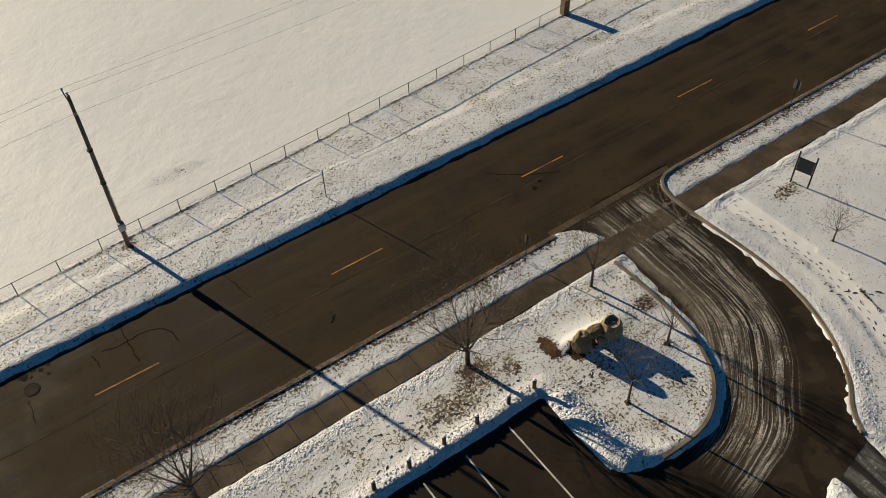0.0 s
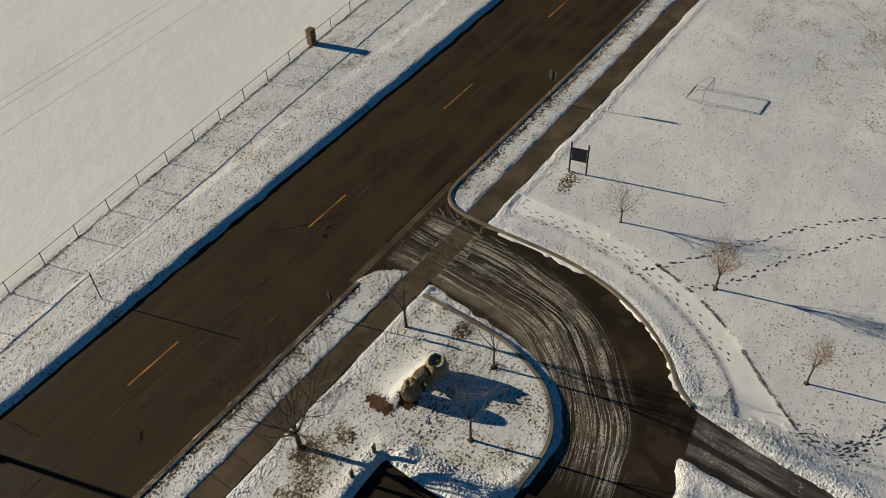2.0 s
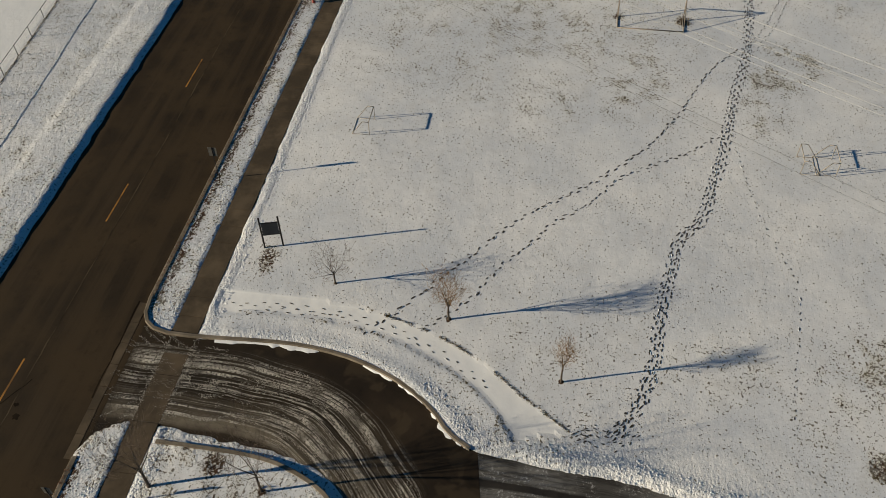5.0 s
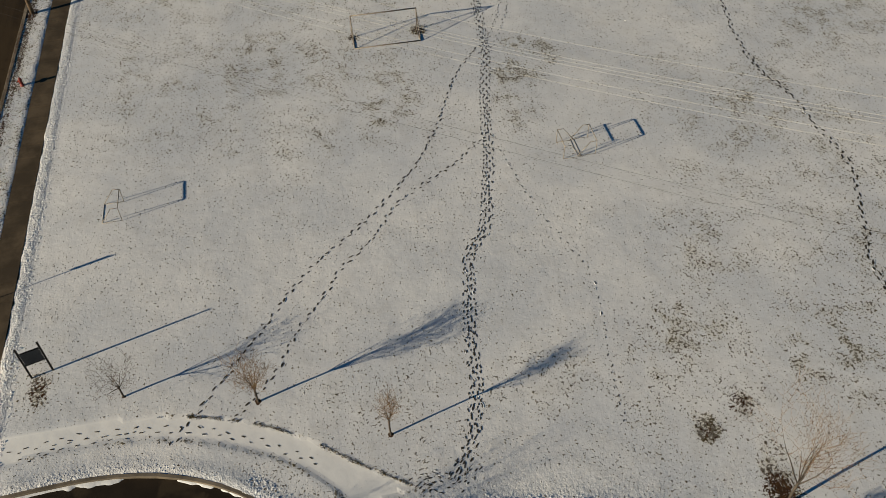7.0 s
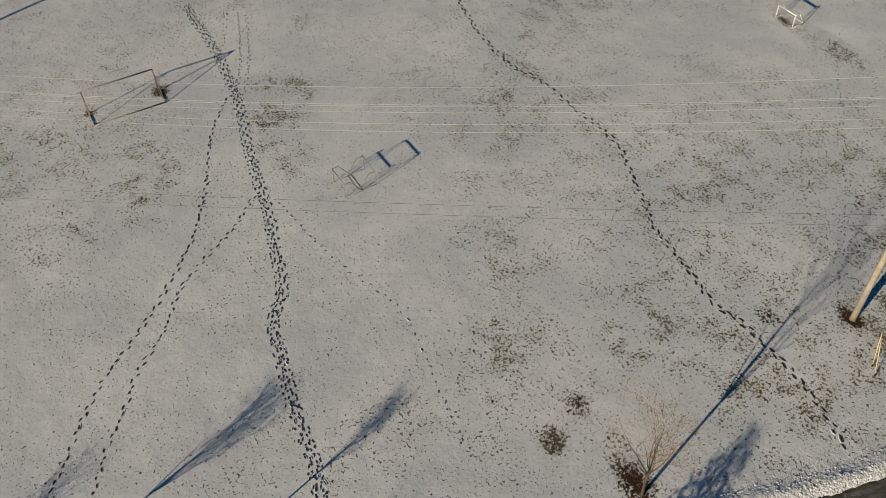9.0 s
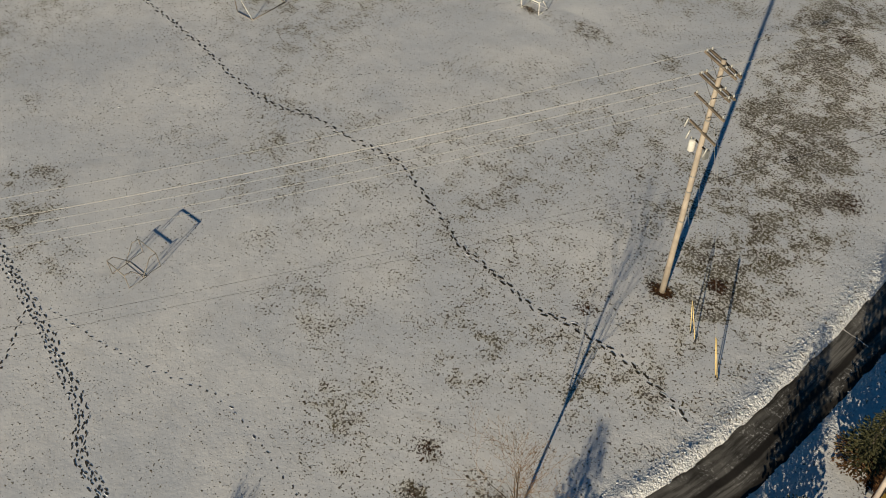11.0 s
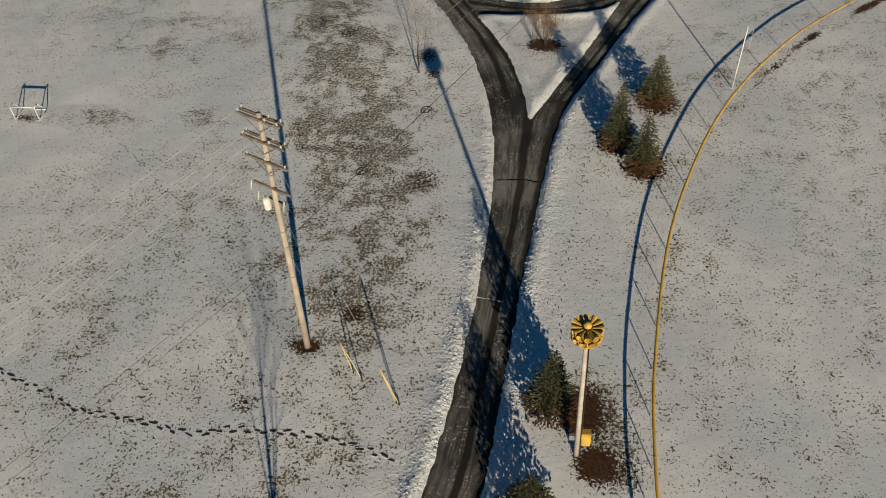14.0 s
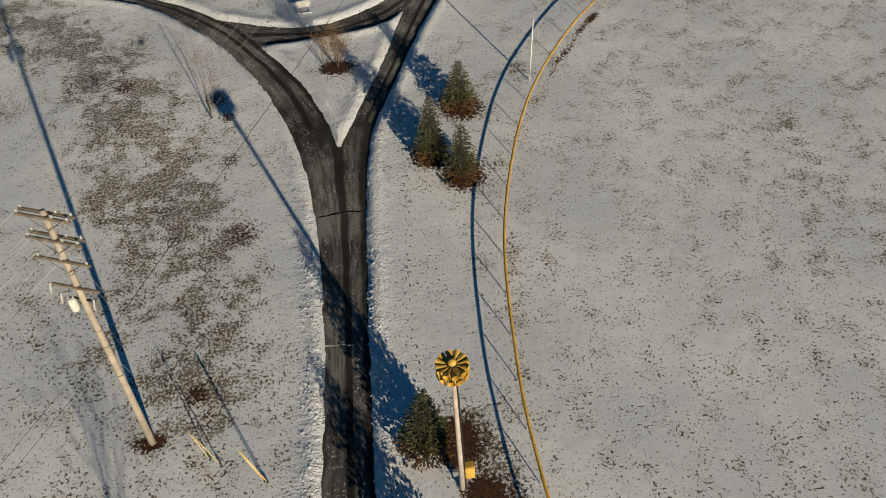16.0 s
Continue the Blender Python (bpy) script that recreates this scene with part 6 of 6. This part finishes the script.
# ---- ploughed and kicked-up snow beside the paved ways ----
def clods(line, side, reach, count, size, label, seed, gathered=0.45):
    """Lumps of snow thrown to one side of a paved edge, thinning out away from it."""
    rng = np.random.RandomState(seed)
    p = np.array(line, float)
    lengths = np.r_[0, np.cumsum(np.linalg.norm(np.diff(p, axis=0), axis=1))]
    verts, faces = [], []
    while len(faces) < 6 * count:
        s = rng.uniform(0, lengths[-1])
        x, y = np.interp(s, lengths, p[:, 0]), np.interp(s, lengths, p[:, 1])
        u, v = np.interp(s + 0.3, lengths, p[:, 0]) - np.interp(s - 0.3, lengths, p[:, 0]), np.interp(s + 0.3, lengths, p[:, 1]) - np.interp(s - 0.3, lengths, p[:, 1])
        norm = math.hypot(u, v) or 1.0
        off = reach[0] + (reach[1] - reach[0]) * rng.rand() ** 1.5
        x, y = x + v / norm * off * side, y - u / norm * off * side
        if value_noise(np.array(x), np.array(y), 0.55) < gathered * rng.uniform(0.6, 1.2):
            continue
        z = ground_z(x, y)
        r = size * (0.35 + 0.9 * rng.rand() ** 2)
        n, spin = len(verts), rng.rand() * 6.28
        for q in range(6):
            a = spin + q * 1.0472
            d = r * rng.uniform(0.7, 1.3)
            verts.append((x + math.cos(a) * d, y + math.sin(a) * d, z - 0.015))
        verts.append((x + rng.uniform(-0.3, 0.3) * r, y + rng.uniform(-0.3, 0.3) * r, z + r * rng.uniform(0.35, 0.7)))
        faces += [(n + q, n + (q + 1) % 6, n + 6) for q in range(6)]
    ob = mesh_object("snow_clods", verts, faces, SNOW_PLAIN, None, "", True)
    return tagged(ob, label, "snow", kind="stuff")


TRAIL_CLODS = "lumps of ploughed white snow beside the park road"
clods([q for q in TRAIL_EAST if -72 < q[1] < 4], -1, (0.15, 1.4), 4200, 0.085, TRAIL_CLODS, 1)
clods([q for q in TRAIL_WEST if -72 < q[1] < 4], 1, (0.15, 1.2), 3600, 0.080, TRAIL_CLODS, 2)
clods([q for q in FORK_EAST if q[1] > -68], 1, (0.15, 0.9), 700, 0.08, TRAIL_CLODS, 3)
clods([q for q in FORK_WEST if q[1] > -68], -1, (0.15, 2.0), 1500, 0.08, TRAIL_CLODS, 4)
WALK_CLODS = "shovelled lumps of white snow along the sidewalk"
clods([(-8.0, 24.3), (30.0, 24.35)], 1, (0.12, 1.0), 3600, 0.085, WALK_CLODS, 5, 0.3)
clods([(36.4, 24.38), (95.0, 24.44)], 1, (0.12, 1.1), 4200, 0.085, WALK_CLODS, 6, 0.3)
clods([(-8.0, 25.9), (29.8, 25.9)], -1, (0.05, 1.7), 3000, 0.07, WALK_CLODS, 7, 0.4)
clods([(36.4, 25.95), (90.0, 26.0)], -1, (0.05, 1.9), 3600, 0.07, WALK_CLODS, 8, 0.4)
clods(DRIVE_OUTER[8:], -1, (0.05, 0.7), 1500, 0.055, "lumps of ploughed snow along the drive's kerb", 9, 0.35)
clods(DRIVE_OUTER[-7:], -1, (0.0, 1.3), 800, 0.08, "lumps of ploughed snow at the drive's bend", 10, 0.25)
clods([(2.0, 19.75), (19.3, 19.7)], -1, (-0.2, 0.5), 900, 0.11, "lumps of ploughed snow along the car park", 11, 0.3)
clods([(19.7, 18.6), (20.0, 16.0), (20.4, 13.4)], -1, (-0.5, 0.9), 800, 0.10, "heap of ploughed snow at the island's end", 12, 0.25)
clods([(-38.0, 38.05), (80.0, 39.3)], -1, (0.25, 1.6), 3800, 0.075, "lumps of ploughed snow along the road", 13, 0.4)


def grass_line(name, line, count, spread, label, seed, broken=0.0):
    """A thin line of dead grass left standing under a fence or along a path's edge."""
    rng = np.random.RandomState(seed)
    p, _ = resample(line, 400)
    verts, faces = [], []
    for _ in range(count):
        k = rng.uniform(0, 398.99)
        x, y = p[int(k)] * (1 - k % 1) + p[int(k) + 1] * (k % 1) + rng.normal(0, spread, 2)
        if value_noise(np.array(x), np.array(y), 0.9) < broken:
            continue
        z, a, h = ground_z(x, y), rng.uniform(0, 6.28), rng.uniform(0.03, 0.10)
        u, v, n = math.cos(a) * 0.03, math.sin(a) * 0.03, len(verts)
        verts += [(x - v, y + u, z - 0.02), (x + v, y - u, z - 0.02), (x + u, y + v, z + h)]
        faces.append((n, n + 1, n + 2))
    return tagged(mesh_object(name, verts, faces, GRASS), label, "grass", kind="stuff")


grass_line("fence_grass", [(-38.0, 40.35), (80.0, 50.03)], 7000, 0.045, "dead brown grass in a thin line under the fence", 31)
grass_line("path_edge_grass", [q for q in PATH_NORTH if q[1] < 16.5], 1500, 0.05, "dead brown grass along the footpath's edge", 32, 0.38)


def snow_ledge(line, label):
    """A crust of snow of uneven width left lying in the gutter along the drive's kerb."""
    p, t = resample(line, 320)
    way = np.gradient(p, axis=0)
    inward = np.stack([way[:, 1], -way[:, 0]], -1) / np.linalg.norm(way, axis=1, keepdims=True)
    width = np.clip(0.50 * (value_noise(t, 0 * t + 3.1, 2.6) - 0.56) + 0.30 * (value_noise(t, 0 * t + 9.7, 0.35) - 0.5), 0.0, 0.3)
    verts, faces = [], []
    for q, o, w in zip(p, inward, width):
        verts += [(*(q - o * 0.05), 0.05), (*(q + o * (0.05 + w * 0.6)), 0.035), (*(q + o * (0.06 + w)), -0.01)]
    for k in range(len(p) - 1):
        if width[k] > 0.02 or width[k + 1] > 0.02:
            faces += [(3 * k + r, 3 * k + r + 1, 3 * k + r + 4, 3 * k + r + 3) for r in range(2)]
    ob = mesh_object("snow_ledge", verts, faces, SNOW_PLAIN, None, "", True)
    if ob.data.polygons[0].normal.z < 0:
        ob.data.flip_normals()
    return tagged(ob, label, "snow", kind="stuff")


snow_ledge([q for q in DRIVE_OUTER if q[1] < 23.8], "thin crust of snow in the gutter along the kerb")
